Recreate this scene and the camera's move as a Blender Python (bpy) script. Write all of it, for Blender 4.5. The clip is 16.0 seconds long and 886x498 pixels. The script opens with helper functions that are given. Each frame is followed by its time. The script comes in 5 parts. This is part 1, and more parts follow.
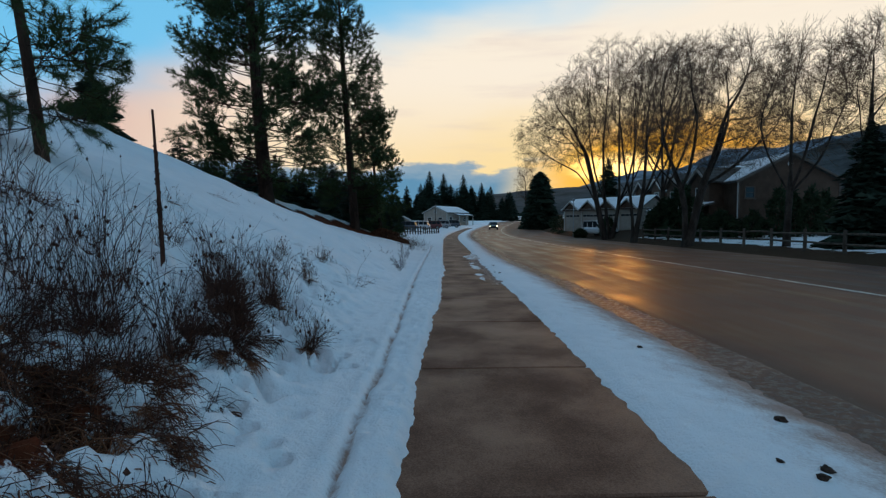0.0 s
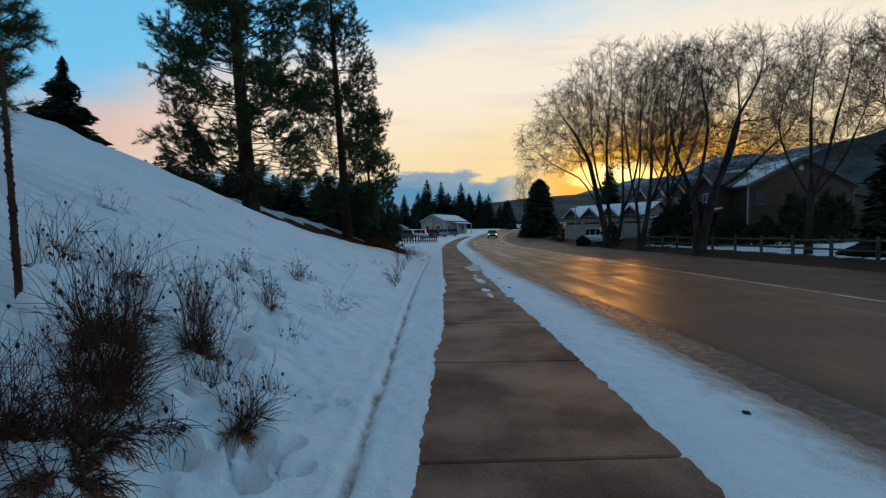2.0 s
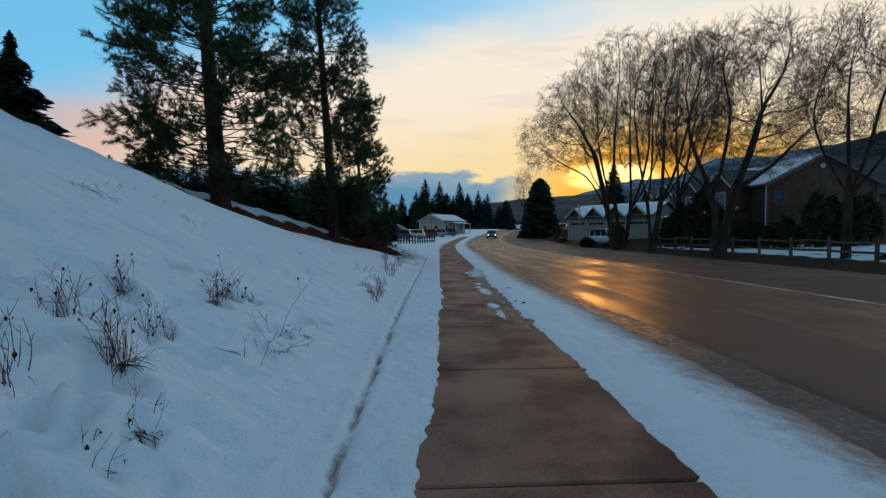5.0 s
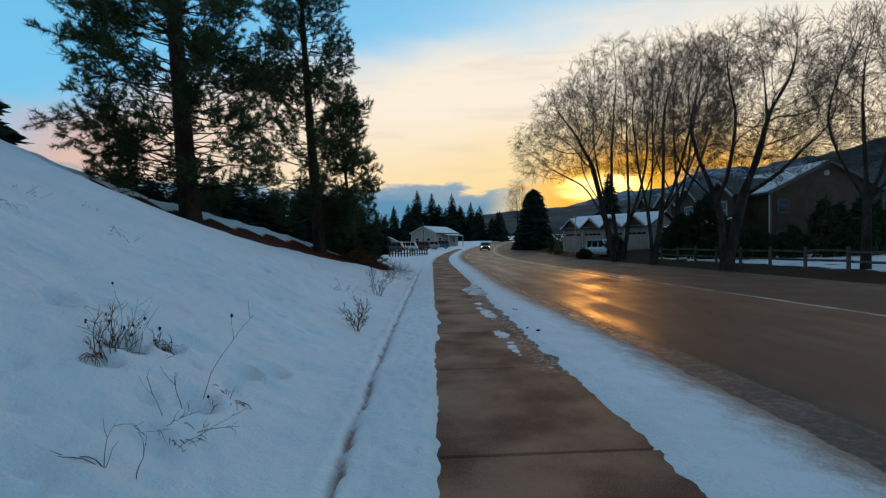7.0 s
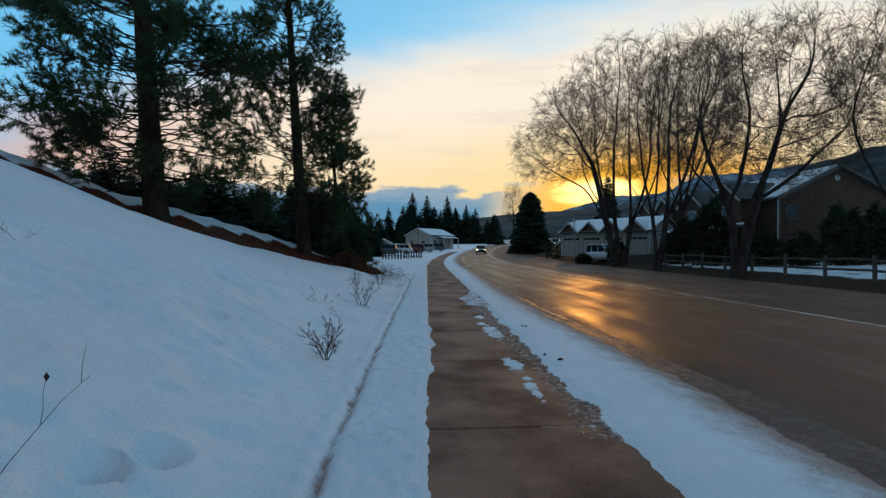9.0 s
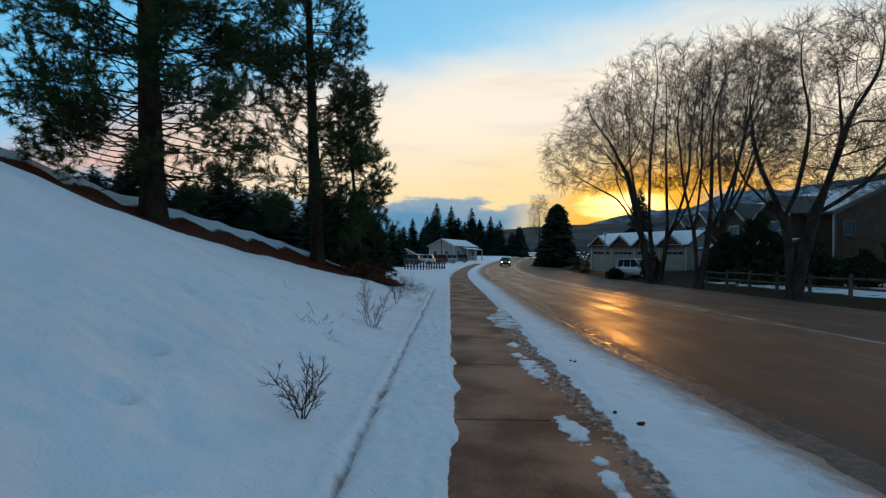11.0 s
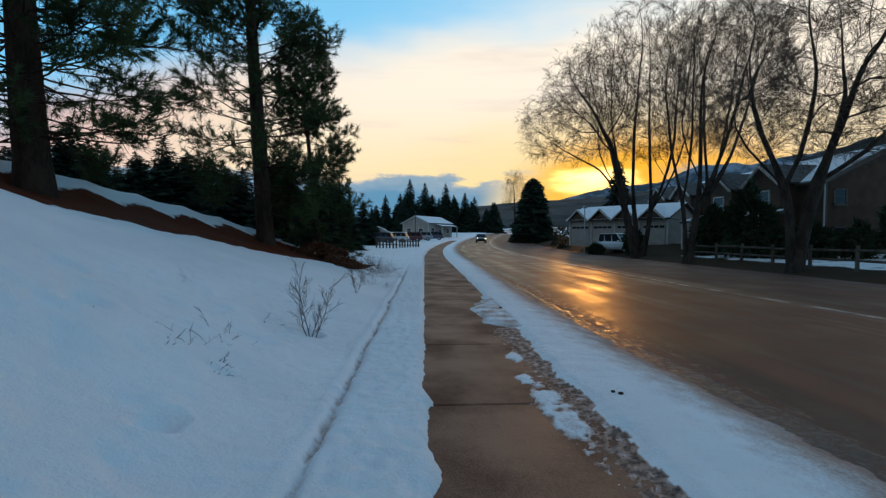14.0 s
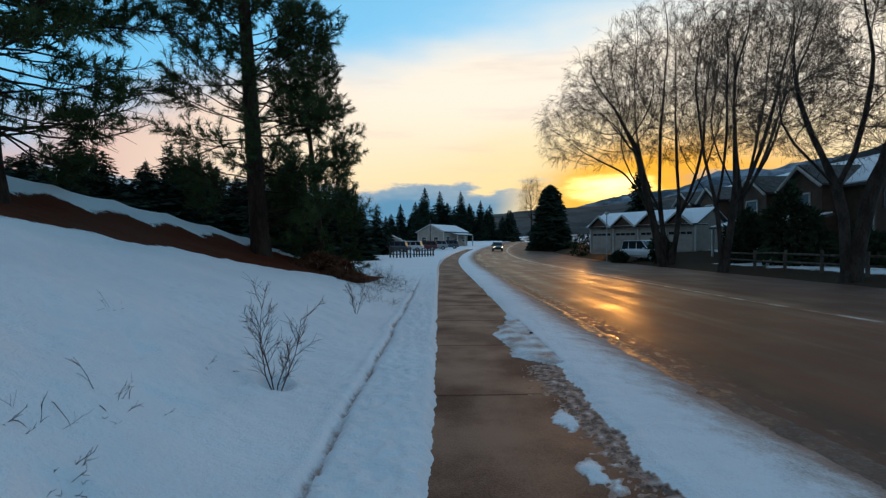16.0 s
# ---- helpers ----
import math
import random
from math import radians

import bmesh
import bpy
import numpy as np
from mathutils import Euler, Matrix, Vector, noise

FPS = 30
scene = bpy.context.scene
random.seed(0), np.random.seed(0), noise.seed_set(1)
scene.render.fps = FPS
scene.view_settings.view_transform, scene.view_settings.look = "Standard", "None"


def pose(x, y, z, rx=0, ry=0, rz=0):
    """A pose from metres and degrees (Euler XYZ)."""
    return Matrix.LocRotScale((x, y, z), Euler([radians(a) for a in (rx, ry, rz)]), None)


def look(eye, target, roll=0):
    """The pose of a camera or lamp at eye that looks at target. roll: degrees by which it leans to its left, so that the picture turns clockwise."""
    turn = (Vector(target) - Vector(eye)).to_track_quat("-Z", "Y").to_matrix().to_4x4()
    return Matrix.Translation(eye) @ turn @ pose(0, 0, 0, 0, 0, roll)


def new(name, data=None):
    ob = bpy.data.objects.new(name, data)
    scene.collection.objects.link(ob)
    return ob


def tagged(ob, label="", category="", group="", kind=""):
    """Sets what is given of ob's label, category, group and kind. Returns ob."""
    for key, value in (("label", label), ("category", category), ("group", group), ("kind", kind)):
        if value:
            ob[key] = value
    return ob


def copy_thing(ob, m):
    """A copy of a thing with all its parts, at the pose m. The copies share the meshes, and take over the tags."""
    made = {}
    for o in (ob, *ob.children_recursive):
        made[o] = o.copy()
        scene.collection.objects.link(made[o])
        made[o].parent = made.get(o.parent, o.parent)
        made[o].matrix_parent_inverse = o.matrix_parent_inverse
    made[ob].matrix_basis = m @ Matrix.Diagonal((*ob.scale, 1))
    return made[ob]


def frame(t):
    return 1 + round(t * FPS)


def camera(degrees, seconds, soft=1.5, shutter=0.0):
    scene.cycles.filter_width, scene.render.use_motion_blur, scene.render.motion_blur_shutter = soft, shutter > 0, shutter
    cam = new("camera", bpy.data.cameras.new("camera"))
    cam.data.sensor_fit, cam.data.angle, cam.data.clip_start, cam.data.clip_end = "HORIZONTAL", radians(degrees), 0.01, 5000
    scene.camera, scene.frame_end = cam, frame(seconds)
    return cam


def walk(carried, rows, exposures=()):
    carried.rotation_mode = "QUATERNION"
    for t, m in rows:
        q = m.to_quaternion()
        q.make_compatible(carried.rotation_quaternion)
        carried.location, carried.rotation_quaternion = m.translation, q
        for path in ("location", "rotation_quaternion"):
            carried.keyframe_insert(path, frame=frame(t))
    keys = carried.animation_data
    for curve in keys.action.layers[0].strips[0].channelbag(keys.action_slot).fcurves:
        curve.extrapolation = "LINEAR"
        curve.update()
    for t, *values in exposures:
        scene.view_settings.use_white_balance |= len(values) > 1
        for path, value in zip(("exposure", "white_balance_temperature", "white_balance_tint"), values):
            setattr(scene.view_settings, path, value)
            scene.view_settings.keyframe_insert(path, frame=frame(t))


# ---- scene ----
cam = camera(84.2, 16.0, soft=1.3)
METRES, EYE, TILT, LEAN, TURN = 13.8, 1.38, -2.8, 0.0, 0.0
ROWS = [
    (0.0, 0.0, 0.0, 0.0, 0.0, 0.0, 0.0),
    (0.5, -0.0031, 0.0316, 0.0022, -0.92, 0.16, 0.66),
    (1.0, -0.0029, 0.0628, 0.0041, -0.73, 0.17, 0.37),
    (1.5, -0.0061, 0.0952, 0.0039, -0.04, 0.55, 0.2),
    (2.0, -0.0056, 0.1277, 0.0056, -0.26, 1.0, 0.33),
    (2.5, -0.0044, 0.1588, 0.0073, 0.62, 1.09, -0.2),
    (3.0, -0.0037, 0.1917, 0.0083, -0.09, 0.99, -0.13),
    (3.5, 0.0, 0.2235, 0.0097, -1.14, 1.07, 0.17),
    (4.0, -0.0014, 0.2547, 0.0102, -0.49, 0.99, -0.17),
    (6.5, -0.0029, 0.4038, 0.0201, -0.83, 1.52, 0.51),
    (7.0, -0.0054, 0.4352, 0.0213, -1.35, 2.44, 0.56),
    (7.5, -0.0044, 0.4651, 0.0216, -2.48, 2.46, 0.53),
    (8.0, -0.0043, 0.4961, 0.0238, -2.46, 2.47, 0.29),
    (10.5, -0.0033, 0.6499, 0.0334, -0.18, 3.74, -1.23),
    (11.0, -0.0048, 0.6822, 0.0344, 0.66, 4.0, -1.48),
    (11.5, -0.0029, 0.7132, 0.0347, -0.1, 3.76, -0.88),
    (12.0, -0.0022, 0.7439, 0.0365, 0.39, 2.82, -0.52),
    (12.5, -0.0029, 0.7763, 0.0386, -0.95, 2.6, -0.42),
    (13.0, -0.0008, 0.8072, 0.0399, -1.57, 2.22, -0.44),
    (13.5, -0.0017, 0.8379, 0.0398, -0.88, 1.97, -0.64),
    (14.0, -0.0017, 0.8709, 0.0424, -2.27, 1.41, -0.42),
    (14.5, -0.0, 0.902, 0.045, -1.48, 1.46, 0.02),
    (15.0, -0.0013, 0.9348, 0.0452, -0.56, 2.02, 0.23),
    (15.5, 0.0016, 0.9673, 0.0466, -1.71, 2.51, 0.25),
    (16.0, 0.0026, 0.9972, 0.0488, -0.44, 2.42, -0.03),
]
walk(cam, [(t, pose(0, 0, EYE, TILT, LEAN, TURN) @ pose(METRES * x, METRES * y, METRES * z, 90 + pitch, roll, yaw)) for t, x, y, z, yaw, pitch, roll in ROWS],
     [(0.0, -0.04), (4.0, -0.07), (7.5, -0.02), (12.0, 0.03), (16.0, 0.09)])


# ---- world, sun ----
SUN_AZ, SUN_EL = radians(19.2), radians(6.6)   # to the right of straight ahead, above the horizon
SUN = Vector((math.sin(SUN_AZ) * math.cos(SUN_EL), math.cos(SUN_AZ) * math.cos(SUN_EL), math.sin(SUN_EL)))


class Nodes:
    """Short hand for node trees."""

    def __init__(self, tree):
        self.t = tree
        tree.nodes.clear()

    def add(self, kind, out=0, **inputs):
        n = self.t.nodes.new(kind)
        if "p_operation" in inputs:
            n.operation = inputs["p_operation"]
        if "p_interpolation_type" in inputs:
            n.interpolation_type = inputs["p_interpolation_type"]
        if "p_blend_type" in inputs:
            n.blend_type = inputs["p_blend_type"]
        if "p_uv_map" in inputs:
            n.uv_map = inputs["p_uv_map"]
        if "p_sky_type" in inputs:
            n.sky_type, n.sun_disc = inputs["p_sky_type"], False
            n.sun_elevation, n.sun_rotation = inputs["p_sun_elevation"], inputs["p_sun_rotation"]
        for k, v in inputs.items():
            if k.startswith("p_"):
                continue
            sock = n.inputs[int(k[1:])] if k[0] == "i" and k[1:].isdigit() else n.inputs[k.replace("_", " ")]
            self.put(sock, v)
        return n.outputs[out] if len(n.outputs) else n

    def put(self, sock, v):
        if isinstance(v, bpy.types.NodeSocket):
            self.t.links.new(v, sock)
        elif isinstance(v, (tuple, list)) and len(v) == 3 and sock.type == "RGBA":
            sock.default_value = (*v, 1)
        else:
            sock.default_value = v

    def math(self, op, a, b=0.0, c=0.0):
        return self.add("ShaderNodeMath", p_operation=op, i0=a, i1=b, i2=c)

    def step(self, x, lo, hi, a=0.0, b=1.0):
        return self.add("ShaderNodeMapRange", p_interpolation_type="SMOOTHSTEP", i0=x, i1=lo, i2=hi, i3=a, i4=b)

    def mix(self, f, a, b):
        n = self.t.nodes.new("ShaderNodeMix")
        n.data_type = "RGBA"
        self.put(n.inputs[0], f), self.put(n.inputs[6], a), self.put(n.inputs[7], b)
        return n.outputs[2]

    def noise(self, vec, scale, detail=4.0, rough=0.55, out=0, dist=0.0):
        return self.add("ShaderNodeTexNoise", out, Vector=vec, Scale=scale, Detail=detail, Roughness=rough, Distortion=dist)


def make_world():
    w = bpy.data.worlds.new("dusk_sky")
    scene.world = w
    w.use_nodes = True
    n = Nodes(w.node_tree)
    vec = n.add("ShaderNodeTexCoord", 0)
    sep = n.t.nodes.new("ShaderNodeSeparateXYZ")
    n.put(sep.inputs[0], vec)
    z = sep.outputs[2]
    flat = n.add("ShaderNodeVectorMath", 1, p_operation="DOT_PRODUCT", i0=vec, i1=(math.sin(SUN_AZ), math.cos(SUN_AZ), 0.0))
    toward = n.add("ShaderNodeVectorMath", 1, p_operation="DOT_PRODUCT", i0=vec, i1=tuple(SUN))
    squash = n.add("ShaderNodeVectorMath", 0, p_operation="MULTIPLY", i0=vec, i1=(1.0, 1.0, 3.2))
    soft = n.noise(squash, 2.2, 4.0, 0.5)
    lumps = n.noise(squash, 7.0, 6.0, 0.6)
    streaks = n.noise(n.add("ShaderNodeVectorMath", 0, p_operation="MULTIPLY", i0=vec, i1=(1.0, 1.0, 9.0)), 3.0, 5.0, 0.55)
    wisps = n.noise(n.add("ShaderNodeVectorMath", 0, p_operation="MULTIPLY", i0=vec, i1=(1.0, 1.0, 4.0)), 11.0, 5.0, 0.65)
    # clear sky above the veil
    clear = n.add("ShaderNodeTexSky", p_sky_type="NISHITA", p_sun_disc=False, p_sun_elevation=SUN_EL, p_sun_rotation=SUN_AZ)
    clear = n.mix(0.95, clear, (0.0, 0.0, 0.0))
    blue = n.mix(n.step(z, 0.32, 0.95), (0.10, 0.45, 0.74), (0.12, 0.215, 0.34))
    blue = n.add("ShaderNodeMixRGB", p_blend_type="ADD", Fac=1.0, Color1=n.mix(n.step(flat, -0.9, 0.5), (0.17, 0.23, 0.32), blue), Color2=clear)
    # veil of cloud, lit from below
    veil = n.mix(n.step(flat, 0.45, 0.90), (0.72, 0.46, 0.40), (0.99, 0.88, 0.73))
    veil = n.mix(n.math("MULTIPLY", n.step(z, 0.30, 0.08), n.step(flat, 0.55, 0.98)), veil, (1.0, 0.76, 0.40))
    veil = n.mix(n.math("MULTIPLY", n.step(streaks, 0.5, 0.75), 0.45), veil, (0.72, 0.60, 0.56))
    edge = n.math("SUBTRACT", n.math("ADD", z, n.math("MULTIPLY", n.math("SUBTRACT", soft, 0.5), 0.25)), n.math("MULTIPLY", n.math("SUBTRACT", flat, 0.6), 0.56))
    sky = n.mix(n.step(edge, 0.15, 0.30), veil, blue)
    # glow round the sun
    across = n.add("ShaderNodeVectorMath", 1, p_operation="DOT_PRODUCT", i0=vec, i1=(math.cos(SUN_AZ), -math.sin(SUN_AZ), 0.0))
    ahead = n.step(toward, 0.4, 0.7)

    def spot(wide, high, level, lo, hi, aside=0.0, torn=0.0):
        a2 = n.math("POWER", n.math("DIVIDE", n.math("ABSOLUTE", n.math("SUBTRACT", across, aside)), wide), 2.0)
        b2 = n.math("POWER", n.math("DIVIDE", n.math("ABSOLUTE", n.math("SUBTRACT", z, level)), high), 2.0)
        d2 = n.math("ADD", n.math("ADD", a2, b2), n.math("ADD", n.math("MULTIPLY", n.math("SUBTRACT", lumps, 0.5), 0.9), n.math("MULTIPLY", n.math("SUBTRACT", wisps, 0.5), torn)))
        return n.math("MULTIPLY", n.step(d2, hi, lo), ahead)

    sky = n.mix(n.math("MULTIPLY", spot(0.42, 0.17, 0.10, 0.1, 1.2, 0.03), 0.58), sky, (1.0, 0.76, 0.36))
    sky = n.mix(spot(0.25, 0.115, 0.095, 0.1, 1.3, 0.085), sky, (1.0, 0.46, 0.03))
    core = n.mix(spot(0.13, 0.046, 0.108, -0.8, 1.6, 0.0, 2.0), sky, (1.15, 0.66, 0.09))
    core = n.mix(spot(0.075, 0.024, 0.110, -0.9, 2.0, 0.0, 3.0), core, (3.4, 2.3, 0.85))
    # low bank of blue cloud over the valley
    top = n.math("ADD", 0.060, n.math("MULTIPLY", lumps, 0.125))
    bank = n.math("MULTIPLY", n.step(n.math("SUBTRACT", top, z), -0.004, 0.012), n.step(flat, 0.990, 0.968))
    bank_col = n.mix(n.step(n.math("SUBTRACT", top, z), 0.0, 0.05), (0.27, 0.39, 0.50), (0.075, 0.27, 0.46))
    sky = n.mix(n.math("MULTIPLY", bank, 0.95), core, bank_col)
    bg = n.add("ShaderNodeBackground", Color=sky, Strength=SKY)
    n.add("ShaderNodeOutputWorld", Surface=bg)


SKY = 1.0
make_world()
sun = new("sun", bpy.data.lights.new("sun", "SUN"))
sun.data.energy, sun.data.angle, sun.data.color = 0.4, radians(6), (1.0, 0.38, 0.06)
sun.matrix_world = look(SUN * 100, (0, 0, 0))

# ---- materials ----
MATS = {}


def surface(name, a, b, scale=6.0, rough=0.8, bump=0.3, fine=60.0, metal=0.0, stretch=(1, 1, 1), spread=0.0, rough2=None, depth=0.02):
    """Two-scale mottled surface between the colours a and b, in metres."""
    if name in MATS:
        return MATS[name]
    m = bpy.data.materials.new(name)
    m.use_nodes = True
    n = Nodes(m.node_tree)
    vec = n.add("ShaderNodeVectorMath", 0, p_operation="MULTIPLY", i0=n.add("ShaderNodeTexCoord", 3), i1=tuple(float(k) for k in stretch))
    big, small = n.noise(vec, scale, 5.0), n.noise(vec, fine, 3.0)
    f = n.step(n.math("ADD", n.math("MULTIPLY", big, 0.7), n.math("MULTIPLY", small, 0.3)), 0.36, 0.64)
    col = n.mix(f, a, b)
    if spread:
        r = n.add("ShaderNodeObjectInfo", 5)
        hsv = n.add("ShaderNodeHueSaturation", Value=n.math("ADD", 1 - spread, n.math("MULTIPLY", r, 2 * spread)), Color=col)
        col = hsv
    bsdf = n.t.nodes.new("ShaderNodeBsdfPrincipled")
    n.put(bsdf.inputs["Base Color"], col)
    n.put(bsdf.inputs["Roughness"], n.step(big, 0.35, 0.65, rough, rough if rough2 is None else rough2))
    n.put(bsdf.inputs["Metallic"], metal)
    n.put(bsdf.inputs["Specular IOR Level"], 0.15 if rough >= 0.7 else 0.5)
    if bump:
        n.put(bsdf.inputs["Normal"], n.add("ShaderNodeBump", Strength=bump, Distance=depth, Height=n.math("ADD", small, big)))
    n.add("ShaderNodeOutputMaterial", Surface=bsdf.outputs[0])
    MATS[name] = m
    return m


BARK = surface("pine_bark", (0.028, 0.016, 0.011), (0.075, 0.042, 0.029), 3, 0.95, 0.8, 18, stretch=(1, 1, 0.35), depth=0.05)
GREYBARK = surface("grey_bark", (0.028, 0.021, 0.017), (0.07, 0.053, 0.043), 3, 0.95, 0.7, 20, stretch=(1, 1, 0.35), depth=0.04)
TWIG = surface("bare_twig", (0.085, 0.058, 0.04), (0.15, 0.105, 0.075), 2, 0.9, 0.0)
NEEDLE = surface("pine_needle", (0.028, 0.046, 0.017), (0.07, 0.095, 0.034), 1.2, 0.75, 0.0)
SPRUCE = surface("spruce_needle", (0.016, 0.028, 0.018), (0.032, 0.05, 0.032), 1.5, 0.8, 0.0)
CEDAR = surface("clipped_evergreen", (0.02, 0.032, 0.016), (0.04, 0.06, 0.028), 2.5, 0.85, 0.0)
DRY = surface("dry_stem", (0.09, 0.045, 0.03), (0.19, 0.11, 0.075), 3, 0.9, 0.0)
DARKDRY = surface("dark_dry_stem", (0.045, 0.019, 0.013), (0.105, 0.046, 0.032), 3, 0.9, 0.0)
STRAW = surface("dead_grass", (0.11, 0.036, 0.018), (0.28, 0.12, 0.062), 3, 0.9, 0.0)
RUST = surface("rusty_brush", (0.07, 0.027, 0.014), (0.19, 0.082, 0.045), 6, 0.95, 0.0)
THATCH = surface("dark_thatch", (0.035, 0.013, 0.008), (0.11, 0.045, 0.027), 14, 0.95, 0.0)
CONCRETE = surface("wet_concrete", (0.106, 0.046, 0.027), (0.300, 0.156, 0.098), 0.9, 0.76, 0.3, 90, rough2=0.58, spread=0.07, depth=0.01)
JOINT = surface("joint_dirt", (0.030, 0.018, 0.012), (0.06, 0.038, 0.028), 8, 0.9, 0.2)
WOOD = surface("weathered_wood", (0.06, 0.046, 0.036), (0.14, 0.112, 0.09), 4, 0.85, 0.5, 40, stretch=(1, 1, 0.2))
DULLTRIM = surface("brown_trim", (0.085, 0.06, 0.045), (0.12, 0.085, 0.064), 3, 0.6, 0.1)
SIDING = surface("tan_siding", (0.082, 0.050, 0.035), (0.112, 0.071, 0.050), 1.5, 0.7, 0.1, 30)
CREAM = surface("cream_siding", (0.30, 0.25, 0.21), (0.38, 0.32, 0.27), 1.5, 0.7, 0.1, 30)
TRIM = surface("white_trim", (0.42, 0.40, 0.37), (0.52, 0.50, 0.46), 3, 0.5, 0.1)
GARDOOR = surface("garage_door_paint", (0.32, 0.27, 0.23), (0.39, 0.33, 0.28), 2, 0.5, 0.1)
SHINGLE = surface("grey_shingle", (0.07, 0.065, 0.06), (0.13, 0.12, 0.11), 3, 0.9, 0.5, 25)
GLASS = surface("dark_window_glass", (0.02, 0.022, 0.025), (0.03, 0.033, 0.037), 1, 0.06, 0.0)
RUBBER = surface("tyre_rubber", (0.015, 0.015, 0.016), (0.03, 0.03, 0.03), 9, 0.85, 0.3)
STEEL = surface("grey_steel", (0.30, 0.31, 0.32), (0.42, 0.43, 0.44), 7, 0.4, 0.1, metal=0.9)


def snow_material():
    """Old snow, with dirt on the kerb strip, and pine litter and dead grass where they lie bare."""
    m = bpy.data.materials.new("old_snow")
    m.use_nodes = True
    n = Nodes(m.node_tree)
    pos = n.add("ShaderNodeTexCoord", 3)
    big, mid, small = n.noise(pos, 0.8, 4.0), n.noise(pos, 5.0, 4.0), n.noise(pos, 45.0, 4.0, 0.65)
    col = n.mix(n.step(big, 0.3, 0.7), (0.84, 0.85, 0.86), (0.90, 0.90, 0.905))
    cover = n.t.nodes.new("ShaderNodeAttribute")
    cover.attribute_name = "cover"
    chans = n.t.nodes.new("ShaderNodeSeparateColor")
    n.put(chans.inputs[0], cover.outputs[0])
    grit = n.math("ADD", n.math("MULTIPLY", mid, 0.5), n.math("MULTIPLY", small, 0.5))
    dirty = n.step(n.math("SUBTRACT", chans.outputs[0], grit), -0.35, 0.25)
    col = n.mix(dirty, col, n.mix(small, (0.30, 0.165, 0.12), (0.56, 0.375, 0.295)))
    soil = n.step(n.math("SUBTRACT", chans.outputs[0], n.math("MULTIPLY", grit, 0.5)), 0.45, 0.78)
    col = n.mix(soil, col, n.mix(n.step(small, 0.3, 0.7), (0.075, 0.043, 0.031), (0.24, 0.165, 0.13)))
    litter = n.step(n.math("SUBTRACT", chans.outputs[1], grit), -0.05, 0.06)
    col = n.mix(litter, col, n.mix(small, (0.06, 0.013, 0.006), (0.16, 0.045, 0.021)))
    grass = n.step(n.math("SUBTRACT", chans.outputs[2], n.math("ADD", n.math("MULTIPLY", big, 0.6), n.math("MULTIPLY", grit, 0.4))), -0.03, 0.03)
    col = n.mix(grass, col, n.mix(small, (0.030, 0.018, 0.011), (0.095, 0.060, 0.038)))
    bsdf = n.t.nodes.new("ShaderNodeBsdfPrincipled")
    n.put(bsdf.inputs["Base Color"], col)
    n.put(bsdf.inputs["Roughness"], 0.8)
    n.put(bsdf.inputs["Specular IOR Level"], n.math("SUBTRACT", 0.3, n.math("MULTIPLY", n.math("MAXIMUM", litter, grass), 0.27)))
    h = n.math("ADD", n.math("ADD", n.math("MULTIPLY", mid, 1.0), n.math("MULTIPLY", n.noise(pos, 1.8, 3.0), 1.5)), n.math("MULTIPLY", small, 0.45))
    n.put(bsdf.inputs["Normal"], n.add("ShaderNodeBump", Strength=0.7, Distance=0.06, Height=h))
    n.add("ShaderNodeOutputMaterial", Surface=bsdf.outputs[0])
    return m


